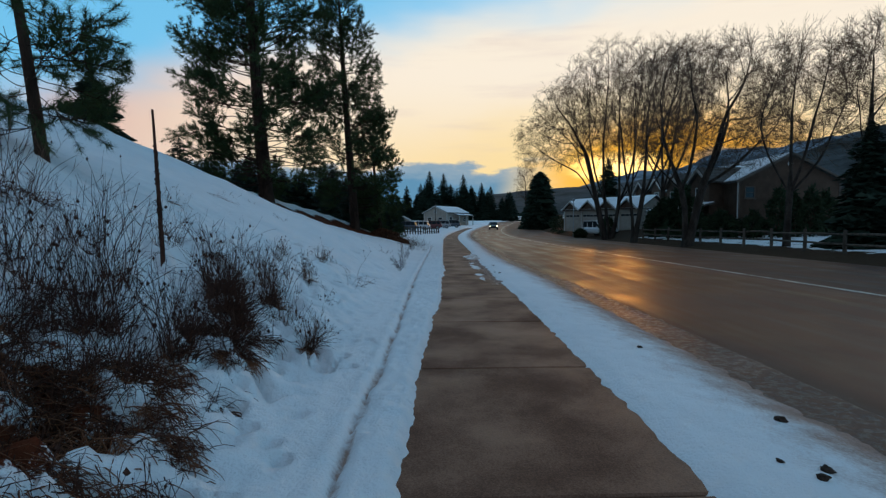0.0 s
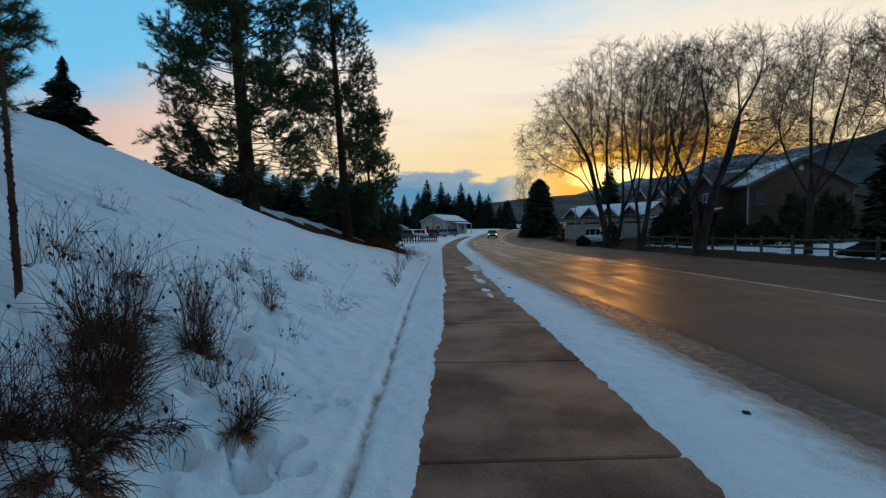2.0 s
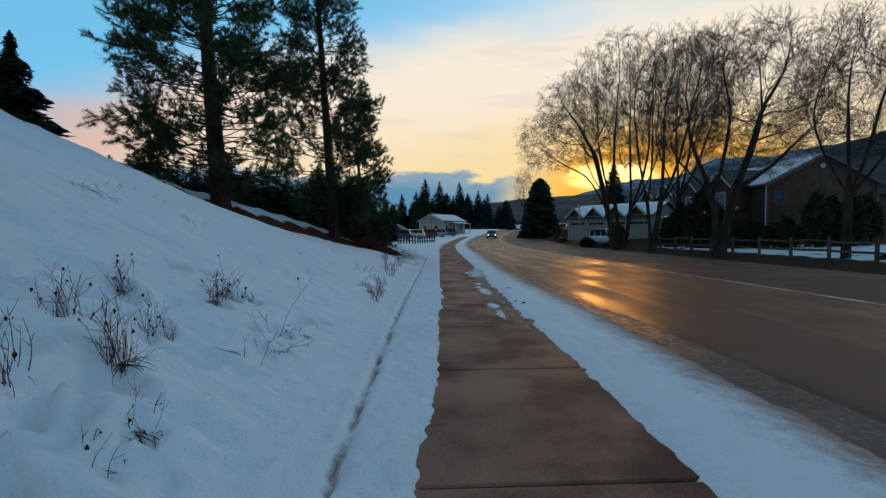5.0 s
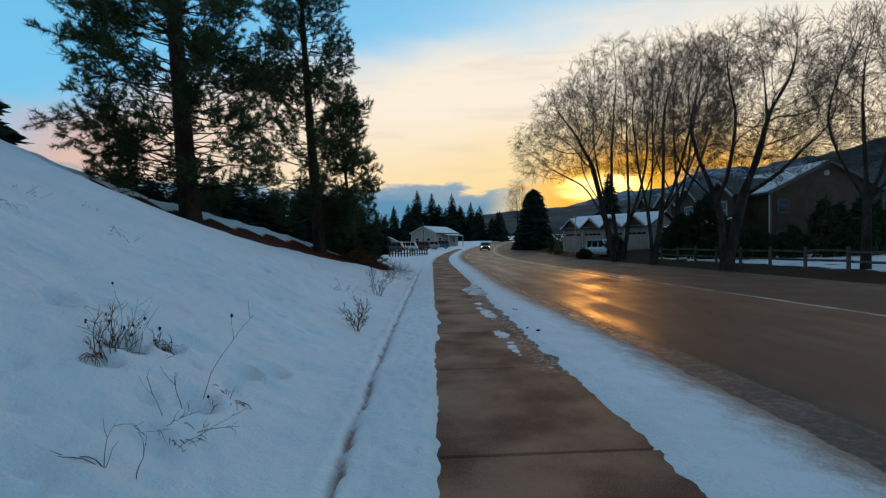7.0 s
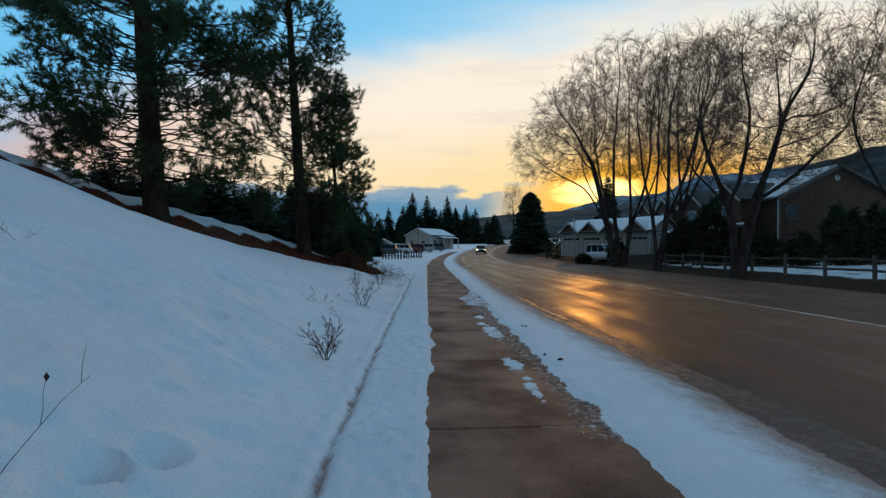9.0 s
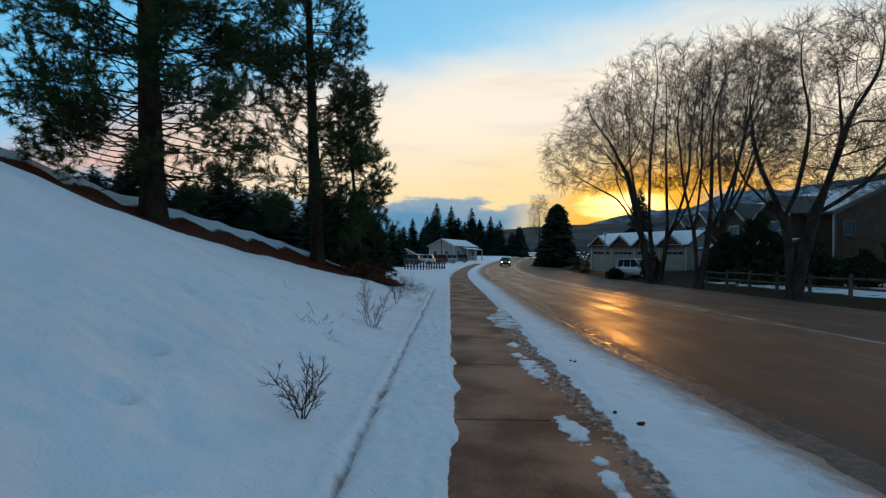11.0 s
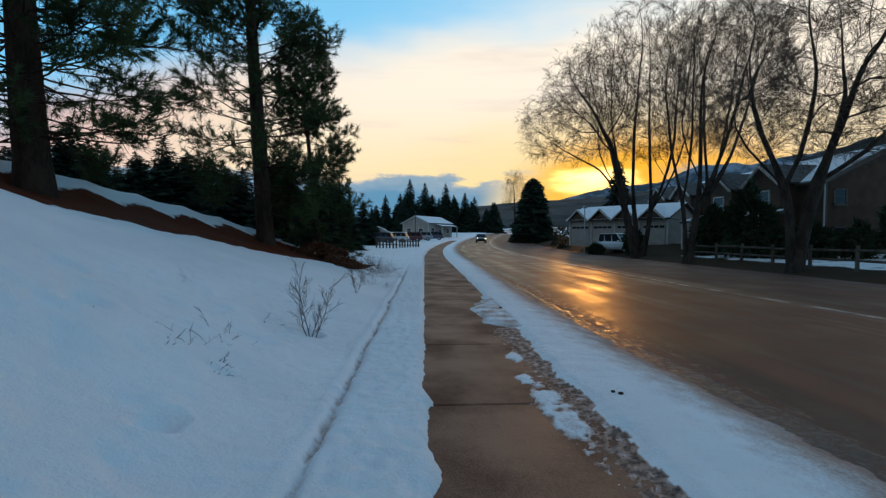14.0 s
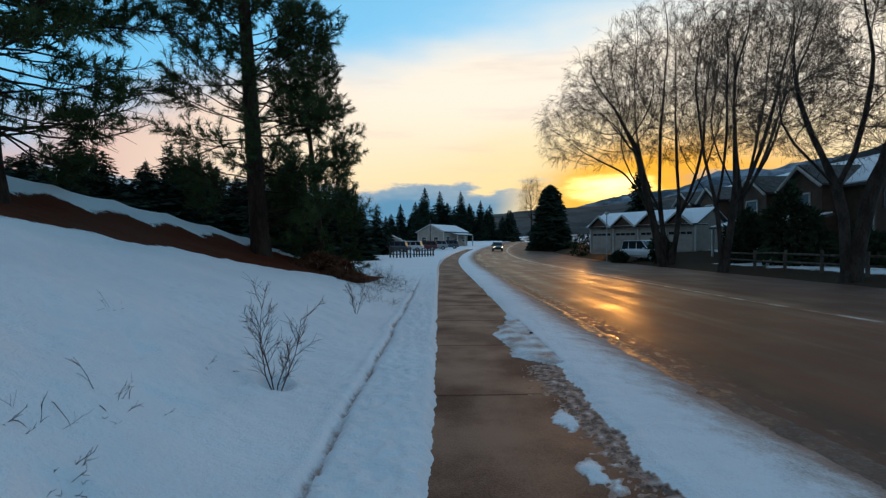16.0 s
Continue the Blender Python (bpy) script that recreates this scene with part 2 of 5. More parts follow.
def road_material():
    """Wet asphalt: worn wheel tracks, dried salt, and a gritty slush band along the gutter."""
    m = bpy.data.materials.new("wet_asphalt")
    m.use_nodes = True
    n = Nodes(m.node_tree)
    uv = n.add("ShaderNodeUVMap", p_uv_map="across")
    pos = n.add("ShaderNodeTexCoord", 3)
    sep = n.t.nodes.new("ShaderNodeSeparateXYZ")
    n.put(sep.inputs[0], uv)
    across = sep.outputs[0]
    long = n.noise(n.add("ShaderNodeVectorMath", 0, p_operation="MULTIPLY", i0=uv, i1=(1.0, 0.06, 1.0)), 1.6, 4.0)
    patch, small = n.noise(pos, 0.5, 4.0), n.noise(pos, 70.0, 3.0, 0.7)
    col = n.mix(n.step(long, 0.35, 0.7), (0.100, 0.032, 0.014), (0.190, 0.070, 0.033))
    col = n.mix(n.math("MULTIPLY", n.step(patch, 0.45, 0.7), 0.35), col, (0.20, 0.096, 0.056))
    far = n.step(n.math("ADD", across, n.math("MULTIPLY", n.math("SUBTRACT", long, 0.5), 0.5)), 5.6, 6.5)
    col = n.mix(n.math("MULTIPLY", far, 0.42), col, n.mix(n.step(long, 0.35, 0.65), (0.032, 0.024, 0.021), (0.085, 0.062, 0.052)))
    rut = n.math("MULTIPLY", n.step(across, 0.35, 0.62), n.step(across, 1.15, 0.72))
    col = n.mix(n.math("MULTIPLY", rut, 0.6), col, (0.045, 0.022, 0.014))
    grit = n.noise(pos, 9.0, 6.0, 0.7)
    gut = n.math("ADD", n.math("MULTIPLY", across, -1.0), n.math("MULTIPLY", n.math("SUBTRACT", grit, 0.5), 1.6))
    slush = n.step(gut, -0.75, -0.15)
    col = n.mix(n.math("MULTIPLY", slush, 0.75), col, n.mix(small, (0.090, 0.041, 0.026), (0.30, 0.165, 0.112)))
    pool = n.math("MULTIPLY", slush, n.step(n.noise(n.add("ShaderNodeVectorMath", 0, p_operation="MULTIPLY", i0=uv, i1=(1.0, 0.5, 1.0)), 7.0, 6.0, 0.7), 0.53, 0.60))
    bsdf = n.t.nodes.new("ShaderNodeBsdfPrincipled")
    n.put(bsdf.inputs["Base Color"], col)
    n.put(bsdf.inputs["Specular IOR Level"], n.math("ADD", 0.15, n.math("MULTIPLY", pool, 0.3)))
    wet = n.math("ADD", n.math("MULTIPLY", n.step(long, 0.3, 0.65), 0.18), n.math("MULTIPLY", n.step(patch, 0.35, 0.65), 0.12))
    n.put(bsdf.inputs["Roughness"], n.math("SUBTRACT", n.math("ADD", n.math("ADD", n.math("ADD", 0.28, wet), n.math("MULTIPLY", far, 0.15)), n.math("MULTIPLY", slush, 0.3)), n.math("MULTIPLY", pool, 0.42)))
    n.put(bsdf.inputs["Normal"], n.add("ShaderNodeBump", Strength=0.12, Distance=0.01, Height=n.math("ADD", small, n.math("MULTIPLY", n.math("MULTIPLY", grit, n.math("SUBTRACT", slush, n.math("MULTIPLY", pool, 0.85))), 4.0))))
    n.add("ShaderNodeOutputMaterial", Surface=bsdf.outputs[0])
    return m


SNOW, ROAD = snow_material(), road_material()
SNOWCAP = surface("roof_snow", (0.78, 0.79, 0.81), (0.86, 0.86, 0.87), 1.5, 0.75, 0.4, 12)


# ---- mesh building ----
class Build:
    """Collects vertices and faces, and makes one mesh of them."""

    def __init__(self):
        self.v, self.f = [], []

    def tube(self, pts, radii, sides=6, cap=False):
        base, prev = len(self.v), None
        for i, p in enumerate(pts):
            d = (pts[min(i + 1, len(pts) - 1)] - pts[max(i - 1, 0)]).normalized()
            if prev is None:
                prev = d.orthogonal().normalized()
            a = (prev - d * prev.dot(d)).normalized()
            b = d.cross(a)
            prev = a
            for k in range(sides):
                t = 2 * math.pi * k / sides
                self.v.append(p + (a * math.cos(t) + b * math.sin(t)) * radii[i])
        for i in range(len(pts) - 1):
            for k in range(sides):
                q = base + i * sides
                self.f.append((q + k, q + (k + 1) % sides, q + sides + (k + 1) % sides, q + sides + k))
        if cap:
            self.f.append(tuple(base + k for k in reversed(range(sides))))
            self.f.append(tuple(base + (len(pts) - 1) * sides + k for k in range(sides)))
        return self

    def box(self, centre, size, turn=None, bevel=0.0):
        c, s, base = Vector(centre), Vector(size) / 2, len(self.v)
        if bevel:
            e = min(bevel, min(s) * 0.9)
            rings = ((-s.z, e), (-s.z + e, 0), (s.z - e, 0), (s.z, e))
        else:
            rings = ((-s.z, 0), (s.z, 0))
        for z, e in rings:
            for x, y in ((-1, -1), (1, -1), (1, 1), (-1, 1)):
                p = Vector((x * (s.x - e), y * (s.y - e), z))
                self.v.append(c + (turn @ p if turn else p))
        for i in range(len(rings) - 1):
            for k in range(4):
                q = base + 4 * i
                self.f.append((q + k, q + (k + 1) % 4, q + 4 + (k + 1) % 4, q + 4 + k))
        q = base + 4 * (len(rings) - 1)
        self.f += [(base + 3, base + 2, base + 1, base), (q, q + 1, q + 2, q + 3)]
        return self

    def prism(self, outline, depth, axis):
        """outline: points in 3D; pushed along the vector axis by depth."""
        base, n, off = len(self.v), len(outline), Vector(axis) * depth
        self.v += [Vector(p) for p in outline] + [Vector(p) + off for p in outline]
        self.f += [tuple(base + k for k in reversed(range(n))), tuple(base + n + k for k in range(n))]
        self.f += [(base + k, base + (k + 1) % n, base + n + (k + 1) % n, base + n + k) for k in range(n)]
        return self

    def tris(self, a, b, c):
        """Many single triangles from three arrays."""
        base, n = len(self.v), len(a)
        out = np.empty((n * 3, 3))
        out[0::3], out[1::3], out[2::3] = a, b, c
        self.v += out.tolist()
        self.f += [(base + 3 * i, base + 3 * i + 1, base + 3 * i + 2) for i in range(n)]
        return self

    def mesh(self, name, material, smooth=False):
        me = bpy.data.meshes.new(name)
        me.from_pydata([tuple(p) for p in self.v], [], self.f)
        me.materials.append(material)
        if smooth:
            me.polygons.foreach_set("use_smooth", [True] * len(me.polygons))
        return me


def part(name, build, material, parent=None, label="", smooth=False):
    ob = new(name, build if isinstance(build, bpy.types.Mesh) else build.mesh(name, material, smooth))
    if parent:
        ob.parent = parent
    return tagged(ob, label)


def thing(name, place, label, category, group="", kind="", turn=0.0):
    ob = new(name)
    ob.matrix_world = pose(*place, 0, 0, turn)
    ob.empty_display_size = 0.2
    return tagged(ob, label, category, group, kind)


def unit(rng, n):
    d = rng.normal(size=(n, 3))
    return d / np.linalg.norm(d, axis=1)[:, None]


# ---- the lie of the land ----
def lerp_table(x, xs, ys):
    return float(np.interp(x, xs, ys))


def bend(y):
    """How far the road has swung to the right at y."""
    if y < 40:
        return 0.0
    return 0.0011 * (min(y, 150) - 40) ** 2 + max(0.0, y - 150) * 0.24


def rise(y):
    return 0.0002 * (min(max(y, 50), 160) - 50) ** 2 + max(0.0, y - 160) * 0.012


def wob(x, y, s, seed=0.0):
    return noise.noise(Vector((x * s, y * s, seed)))


def hill(x, y):
    """Height of the snowy bank above the pavement."""
    steep = lerp_table(y, (-10, 6, 10, 16, 18.6, 22.4, 27, 33), (0.60, 0.58, 0.52, 0.47, 0.40, 0.32, 0.29, 0.2))
    u = -1.15 - x
    u = 0.5 * (u + math.sqrt(u * u + 0.12))
    z = steep * u - 0.013 * u * u * min(1.0, max(0.0, (16 - y) / 8)) * min(1.0, 8 / (u + 0.01))
    cap = 4.75 + 0.03 * u
    z = cap - 0.5 * ((cap - z) + math.sqrt((cap - z) ** 2 + 0.6)) + 0.03 if z > 0.5 else z
    q = -0.83 * (x + 8) + 0.555 * (y - 22.4)
    if q > 0:
        t = min(q / 1.6, 1.0)
        z += 0.45 * t * t * (3 - 2 * t) * min(1.0, max(0.0, u - 1.2) / 2.0)
    if q > 1.6:
        t = min(1.0, max(0.0, (u - 9) / 5))
        low = 0.25 + 0.02 * u + 4.4 * t * t * (3 - 2 * t) * min(1.0, max(0.0, (38 - y) / 10))
        z = max(low, z - 0.42 * (q - 1.6)) if z > low else z
    if y > 27:
        t = min((y - 27) / 9, 1.0)
        z = z * (1 - t * t * (3 - 2 * t)) + 0.12 * t
    return z, q, u


# hollows melted round plants, and footprints: x, y, radius, depth
HOLLOWS = [(-2.33, 9.62, 0.13, 0.09), (-2.2, 9.95, 0.11, 0.08), (-1.66, 9.3, 0.12, 0.07), (-1.5, 10.4, 0.11, 0.07), (-1.62, 10.1, 0.09, 0.08), (-2.96, 9.85, 0.10, 0.08), (-2.86, 10.2, 0.10, 0.08),
           (-3.1, 10.0, 0.09, 0.07), (-1.28, 4.42, 0.07, 0.07), (-1.13, 4.55, 0.07, 0.07), (-0.98, 4.65, 0.07, 0.06), (-1.99, 7.25, 0.13, 0.08), (-1.6, 6.92, 0.12, 0.07)]
HOLLOWS += [(-2.74, 8.57, 0.14, 0.09), (-2.24, 9.24, 0.10, 0.07), (-1.31, 4.62, 0.14, 0.07), (-2.5, 7.9, 0.11, 0.08), (-2.3, 8.3, 0.10, 0.07), (-1.85, 8.0, 0.10, 0.06), (-3.0, 7.4, 0.13, 0.08),
            (-1.9, 5.9, 0.13, 0.08), (-1.7, 5.7, 0.10, 0.07), (-2.1, 5.4, 0.12, 0.08), (-1.6, 15.0, 0.12, 0.05), (-1.38, 18.03, 0.12, 0.05), (-3.5, 16.95, 0.14, 0.06), (-2.8, 16.15, 0.14, 0.06), (-3.2, 15.2, 0.1, 0.05), (-2.4, 13.2, 0.12, 0.06), (-2.1, 12.4, 0.1, 0.05)]

# small footprints and broken crust between the brush and the trodden strip
trail = random.Random(12)
HOLLOWS += [(trail.uniform(-1.45, -0.82), trail.uniform(2.0, 5.6), trail.uniform(0.045, 0.085), trail.uniform(0.035, 0.06)) for _ in range(34)]


def land(x, y):
    """Height of the ground at (x, y), and how much dirt, litter and dead grass covers it."""
    s = x - bend(y)
    up = rise(y)
    dirt = litter = grass = 0.0
    if s < 0.3:
        z, q, u = hill(s, y)
        z += 0.055
        near = max(0.0, 1 - abs(y - 10) / 30)
        z += near * (0.12 * wob(s, y, 0.9) * min(1, u) + 0.05 * wob(s, y, 2.6, 3) * min(1, u * 1.5) + 0.014 * wob(s, y, 9, 5))
        z += 0.006 * wob(s, y, 26, 7) * near
        near *= 0.45 + 0.55 * min(1.0, max(0.0, (12 - y) / 4))
        z -= 0.26 * max(0.0, wob(s, y, 1.9, 16) - 0.26) * near * min(1, u * 2) + 0.5 * min(0.10, max(0.0, wob(s, y, 4.6, 18) - 0.28)) * near * min(1, u * 2)
        if y < 9.5 and u > 0.1:
            rough = min(1.0, (9.5 - y) / 4) * min(1.0, u * 1.6)
            z += rough * (0.12 * wob(s, y, 2.3, 33) + 0.12 * wob(s, y, 4.4, 34) + 0.06 * wob(s, y, 8, 35))
            z -= rough * 0.55 * max(0.0, wob(s, y, 3.7, 37) - 0.16) + rough * 0.5 * min(0.22, max(0.0, wob(s, y, 6.5, 38) - 0.12))
        if -4 < s < -0.8 and y < 19:
            for hx, hy, hr, hd in HOLLOWS:
                if abs(s - hx) < 2.4 * hr and abs(y - hy) < 2.4 * hr:
                    k = ((s - hx) ** 2 + (y - hy) ** 2 * 0.7) / hr ** 2
                    z -= 2.2 * hd * (math.exp(-k * k) - 0.18 * math.exp(-((k - 2.2) ** 2)))
        # trodden line and broken crust along the pavement
        line = lerp_table(y, (5, 6, 9, 12), (-0.57, -0.59, -0.63, -0.69)) + 0.05 * wob(0, y, 0.7, 9) + 0.025 * wob(0, y, 3.3, 2) + 0.014 * wob(0, y, 11, 3)
        g = (s - line) / (0.038 + 0.024 * wob(0, y, 2.8, 8) + 0.014 * wob(0, y, 9, 10))
        cut = math.exp(-g * g) * (0.75 + 0.5 * wob(0, y, 2.2, 4)) * min(1.0, max(0.0, (34 - y) / 6))
        z -= 0.085 * cut
        dirt = 0.88 * cut * (0.8 + 0.5 * wob(s, y, 13, 36))
        z += 0.03 * math.exp(-((s - line + 0.09) / 0.06) ** 2) * (0.5 + wob(0, y, 5, 6))
        if line < s:
            z += 0.022 * wob(s, y, 8, 1) + 0.018 * wob(s, y, 17, 11) + 0.01
        # the edge towards the slabs
        rim = lerp_table(y, (4.4, 7.4, 9, 12, 13.1, 13.4, 13.75, 14.5, 14.8, 15.2, 15.9, 16.1, 16.4), (-0.19, -0.10, 0.0, 0.0, 0.02, 0.10, 0.04, 0.06, 0.12, 0.05, 0.06, 0.10, 0.03)) + 0.04 * wob(0, y, 1.3, 12) + 0.03 * wob(0, y, 6, 14) + 0.012 * wob(0, y, 21, 15)
        e = (rim - s) / 0.10
        if e < 1:
            z = z * max(0.0, e) - 0.05 * (1 - max(-1.0, e))
        foot = -1.85 - 0.85 * min(1.0, max(0.0, (22 - y) / 1.6)) + 0.25 * wob(s, y, 0.9, 24)
        if 17.6 < y < 33 and foot < q < 0.8 and u > 0.9:
            litter = (0.5 + 0.5 * min(1, (q - foot) / 0.2, (0.8 - q) / 0.18)) * min(1.0, (y - 17.6) / 1.5)
        if -3 < y < 5.0 and u > 0.2:
            thick = min(1.0, (5.0 - y) / 2.4) * min(1.0, (u - 0.2) * 2.2)
            litter = max(litter, thick * (0.42 + 0.26 * min(1.0, max(0.0, 2.8 - y)) * min(1.0, max(0.25, y - 0.7)) + 0.26 * wob(s, y, 3.1, 22) + 0.22 * wob(s, y, 8, 23)))
        if y > 36:
            z += 0.15 * wob(s, y, 0.12, 30)
    elif s < 1.75:
        z = -0.09
        edge = 1.42 + 0.05 * wob(0, y, 1.1, 40) + 0.03 * wob(0, y, 7, 41)
        # tongues of snow that reach over the slabs
        tongue = 1.44 - lerp_table(y, (11.0, 11.6, 19.4, 19.8, 20.6, 22.2, 22.6, 24), (1.44, 1.37, 1.35, 0.99, 0.92, 0.99, 1.28, 1.44))
        edge -= tongue
        lump = wob(s, y, 2.4, 47) + 0.5 * wob(s, y, 7, 48)
        t = (s - edge) / 0.16 + 0.5 * lump * (1 if tongue > 0.02 else 0.3)
        t = max(-0.5, min(1.0, t))
        z = 0.045 * t + 0.006 * wob(s, y, 20, 50) if t > -0.5 else -0.09
        if t < 0:
            z = -0.12 * -t
        dirt = 0.10 + 0.10 * wob(s, y, 1.5, 51)
        if 11.2 < y < 19.6 and s > 0.85:
            crust = 0.5 * wob(s, y, 9, 56) + 0.7 * wob(s, y, 22, 57) + 0.8 * wob(s, y, 40, 46) + 0.7 * wob(s, y, 1.3, 58) - 0.72 + 0.9 * min(1.0, (s - 1.0) / 0.25)
            if t < 0.2:
                z = max(z, 0.013 * max(-0.5, min(0.7, crust)) - 0.002)
                dirt = 0.84 + 0.6 * wob(s, y, 17, 45) - 0.25 * max(0.0, t)
            for ix, iy, rx, ry in ((1.02, 12.6, 0.08, 0.5), (1.0, 13.55, 0.11, 0.35), (1.06, 15.95, 0.13, 0.7), (1.04, 17.65, 0.09, 0.28), (0.98, 16.75, 0.08, 0.2)):
                if abs(s - ix) < 3 * rx and abs(y - iy) < 2 * ry:
                    e = 0.9 - ((s - ix) / rx) ** 2 - ((y - iy) / ry) ** 2 + 0.8 * lump + 0.9 * wob(s, y, 8, 59) + 0.6 * wob(s, y, 19, 49)
                    if e > 0:
                        z = max(z, 0.022 * min(1.0, e * 0.7) - 0.003)
                        dirt = 0.18 + 0.3 * wob(s, y, 7, 55) + 0.4 * max(0.0, 1 - 1.6 * e)
        if tongue > 0.12 and s < 1.5:
            z += 0.018 * wob(s, y, 9, 52) - 0.012
            dirt += 0.32 + 0.35 * wob(s, y, 4, 53)
    elif s < 3.4:
        end = lerp_table(y, (4, 7, 12, 15.5, 17.6, 25, 40), (2.74, 2.78, 2.78, 2.74, 2.58, 2.54, 2.9)) + 0.08 * wob(0, y, 0.5, 60) + 0.06 * wob(0, y, 2.5, 61)
        t = (end + 0.03 - s) / 0.95
        t = max(-0.6, min(1.0, t))
        z = -0.085 + 0.135 * t * (2 - t) if t > 0 else -0.085 + 0.2 * t
        z += 0.006 * wob(s, y, 20, 50) + 0.01 * wob(s, y, 5, 63)
        dirt = 0.10 + 0.63 * max(0.0, 1 - max(t, 0.0)) ** 1.2 - 0.3 * min(t, 0.0) + 0.16 * wob(s, y, 3.1, 64) * max(0.0, 1 - abs(t))
    elif s < 15.6:
        z = -0.35
    else:
        t = min((s - 15.6) / 3.0, 1.0)
        z = -0.22 + 0.42 * t + 0.05 * wob(s, y, 0.7, 70) + max(0.0, min(s - 19, 14)) * 0.035
        z += 0.085 * min(7.0, max(0.0, s - 16.6)) * min(1.0, max(0.0, (y - 50) / 6))
        bare = 17.3 + 5.0 * min(1.0, max(0.0, (y - 47) / 4))
        grass = 0.95 if s < bare else 0.95 - 0.53 * min((s - bare) / 1.6, 1.0)
    far = max(abs(x) - 60, 0) + max(y - 170, 0)
    z += 0.02 * far * (0.5 + 0.5 * wob(x, y, 0.004, 80)) if far > 0 else 0
    if far > 120:
        grass = max(grass, 0.5 + 0.25 * wob(x, y, 0.01, 82))
    return z + up, dirt, litter, grass


def axis(stops):
    """Coordinates from (start, step) rows; the last row is the end."""
    out = []
    for (a, st), (b, _) in zip(stops, stops[1:]):
        k = max(1, round((b - a) / st))
        out += [a + (b - a) * i / k for i in range(k)]
    return out + [stops[-1][0]]


def make_ground():
    xs = axis([(-2600, 500), (-600, 120), (-120, 20), (-40, 4), (-16, 0.7), (-5, 0.2), (-3.4, 0.045), (-0.95, 0.03), (0.3, 0.16), (0.8, 0.022), (1.5, 0.05), (3.4, 3), (15.6, 0.4), (26, 3), (60, 15), (150, 80), (600, 300), (2600, 1)])
    ys = axis([(-400, 80), (-40, 6), (-4, 0.25), (0.6, 0.06), (2.5, 0.042), (11, 0.032), (20, 0.06), (24, 0.12), (34, 0.4), (60, 1.5), (110, 5), (200, 30), (600, 150), (2800, 1)])
    co, cover = [], []
    for y in ys:
        b = bend(y)
        for x in xs:
            z, d, l, g = land(x + b, y)
            co.append((x + b, y, z))
            cover.append((d, l, g, 1.0))
    w = len(xs)
    faces = [(j * w + i, j * w + i + 1, (j + 1) * w + i + 1, (j + 1) * w + i) for j in range(len(ys) - 1) for i in range(w - 1)]
    me = bpy.data.meshes.new("ground")
    me.from_pydata(co, [], faces)
    me.materials.append(SNOW)
    me.polygons.foreach_set("use_smooth", [True] * len(faces))
    attr = me.color_attributes.new("cover", "FLOAT_COLOR", "POINT")
    attr.data.foreach_set("color", np.array(cover, dtype=np.float32).ravel())
    tagged(new("ground", me), "old bluish snow on a bank and verge with bare litter patches", "ground", kind="structure")


make_ground()


def make_road():
    """Crowned asphalt ribbon that swings to the right."""
    ys = axis([(-40, 4), (0, 1), (60, 2), (240, 20), (400, 1)])
    cols = [2.2, 2.7, 3.2, 4.5, 6, 7.5, 9, 10.5, 12, 13.5, 15, 15.9]
    co, uvs = [], []
    for y in ys:
        for c in cols:
            co.append((c + bend(y), y, rise(y) - 0.115 + 0.06 * (1 - ((c - 9) / 6.5) ** 2)))
    w = len(cols)
    faces = [(j * w + i, j * w + i + 1, (j + 1) * w + i + 1, (j + 1) * w + i) for j in range(len(ys) - 1) for i in range(w - 1)]
    me = bpy.data.meshes.new("road")
    me.from_pydata(co, [], faces)
    me.materials.append(ROAD)
    layer = me.uv_layers.new(name="across")
    for loop in me.loops:
        v = loop.vertex_index
        layer.data[loop.index].uv = (cols[v % w] - 2.7, ys[v // w])
    me.polygons.foreach_set("use_smooth", [True] * len(faces))
    tagged(new("road", me), "wet dark asphalt road bending away between snowy verges", "road", kind="structure")


make_road()


def ribbon(name, left, right, y0, y1, step, z, material, label, category, ragged=0.0, shift=None):
    """Thin band along the road, such as a painted line."""
    b, k = Build(), round((y1 - y0) / step)
    for i in range(k + 1):
        y = y0 + (y1 - y0) * i / k
        o = bend(y)
        for c in (left, right):
            c2 = c + ragged * wob(c, y, 1.7, 90) + (shift(y) if shift else 0.0)
            b.v.append((c2 + o, y, rise(y) - 0.115 + 0.06 * (1 - ((c2 - 9) / 6.5) ** 2) + z))
    b.f += [(2 * i, 2 * i + 1, 2 * i + 3, 2 * i + 2) for i in range(k)]
    return tagged(part(name, b, material), label, category, kind="structure")


PAINT = surface("worn_line_paint", (0.075, 0.045, 0.03), (0.66, 0.60, 0.51), 1.3, 0.5, 0.2, 14)
ribbon("centre_line", 8.80, 8.98, -10, 200, 0.5, 0.005, PAINT, "worn pale centre line on wet asphalt", "road marking", 0.05, lambda y: lerp_table(y, (10, 19, 27, 45), (0.05, -0.3, -0.75, -0.9)))


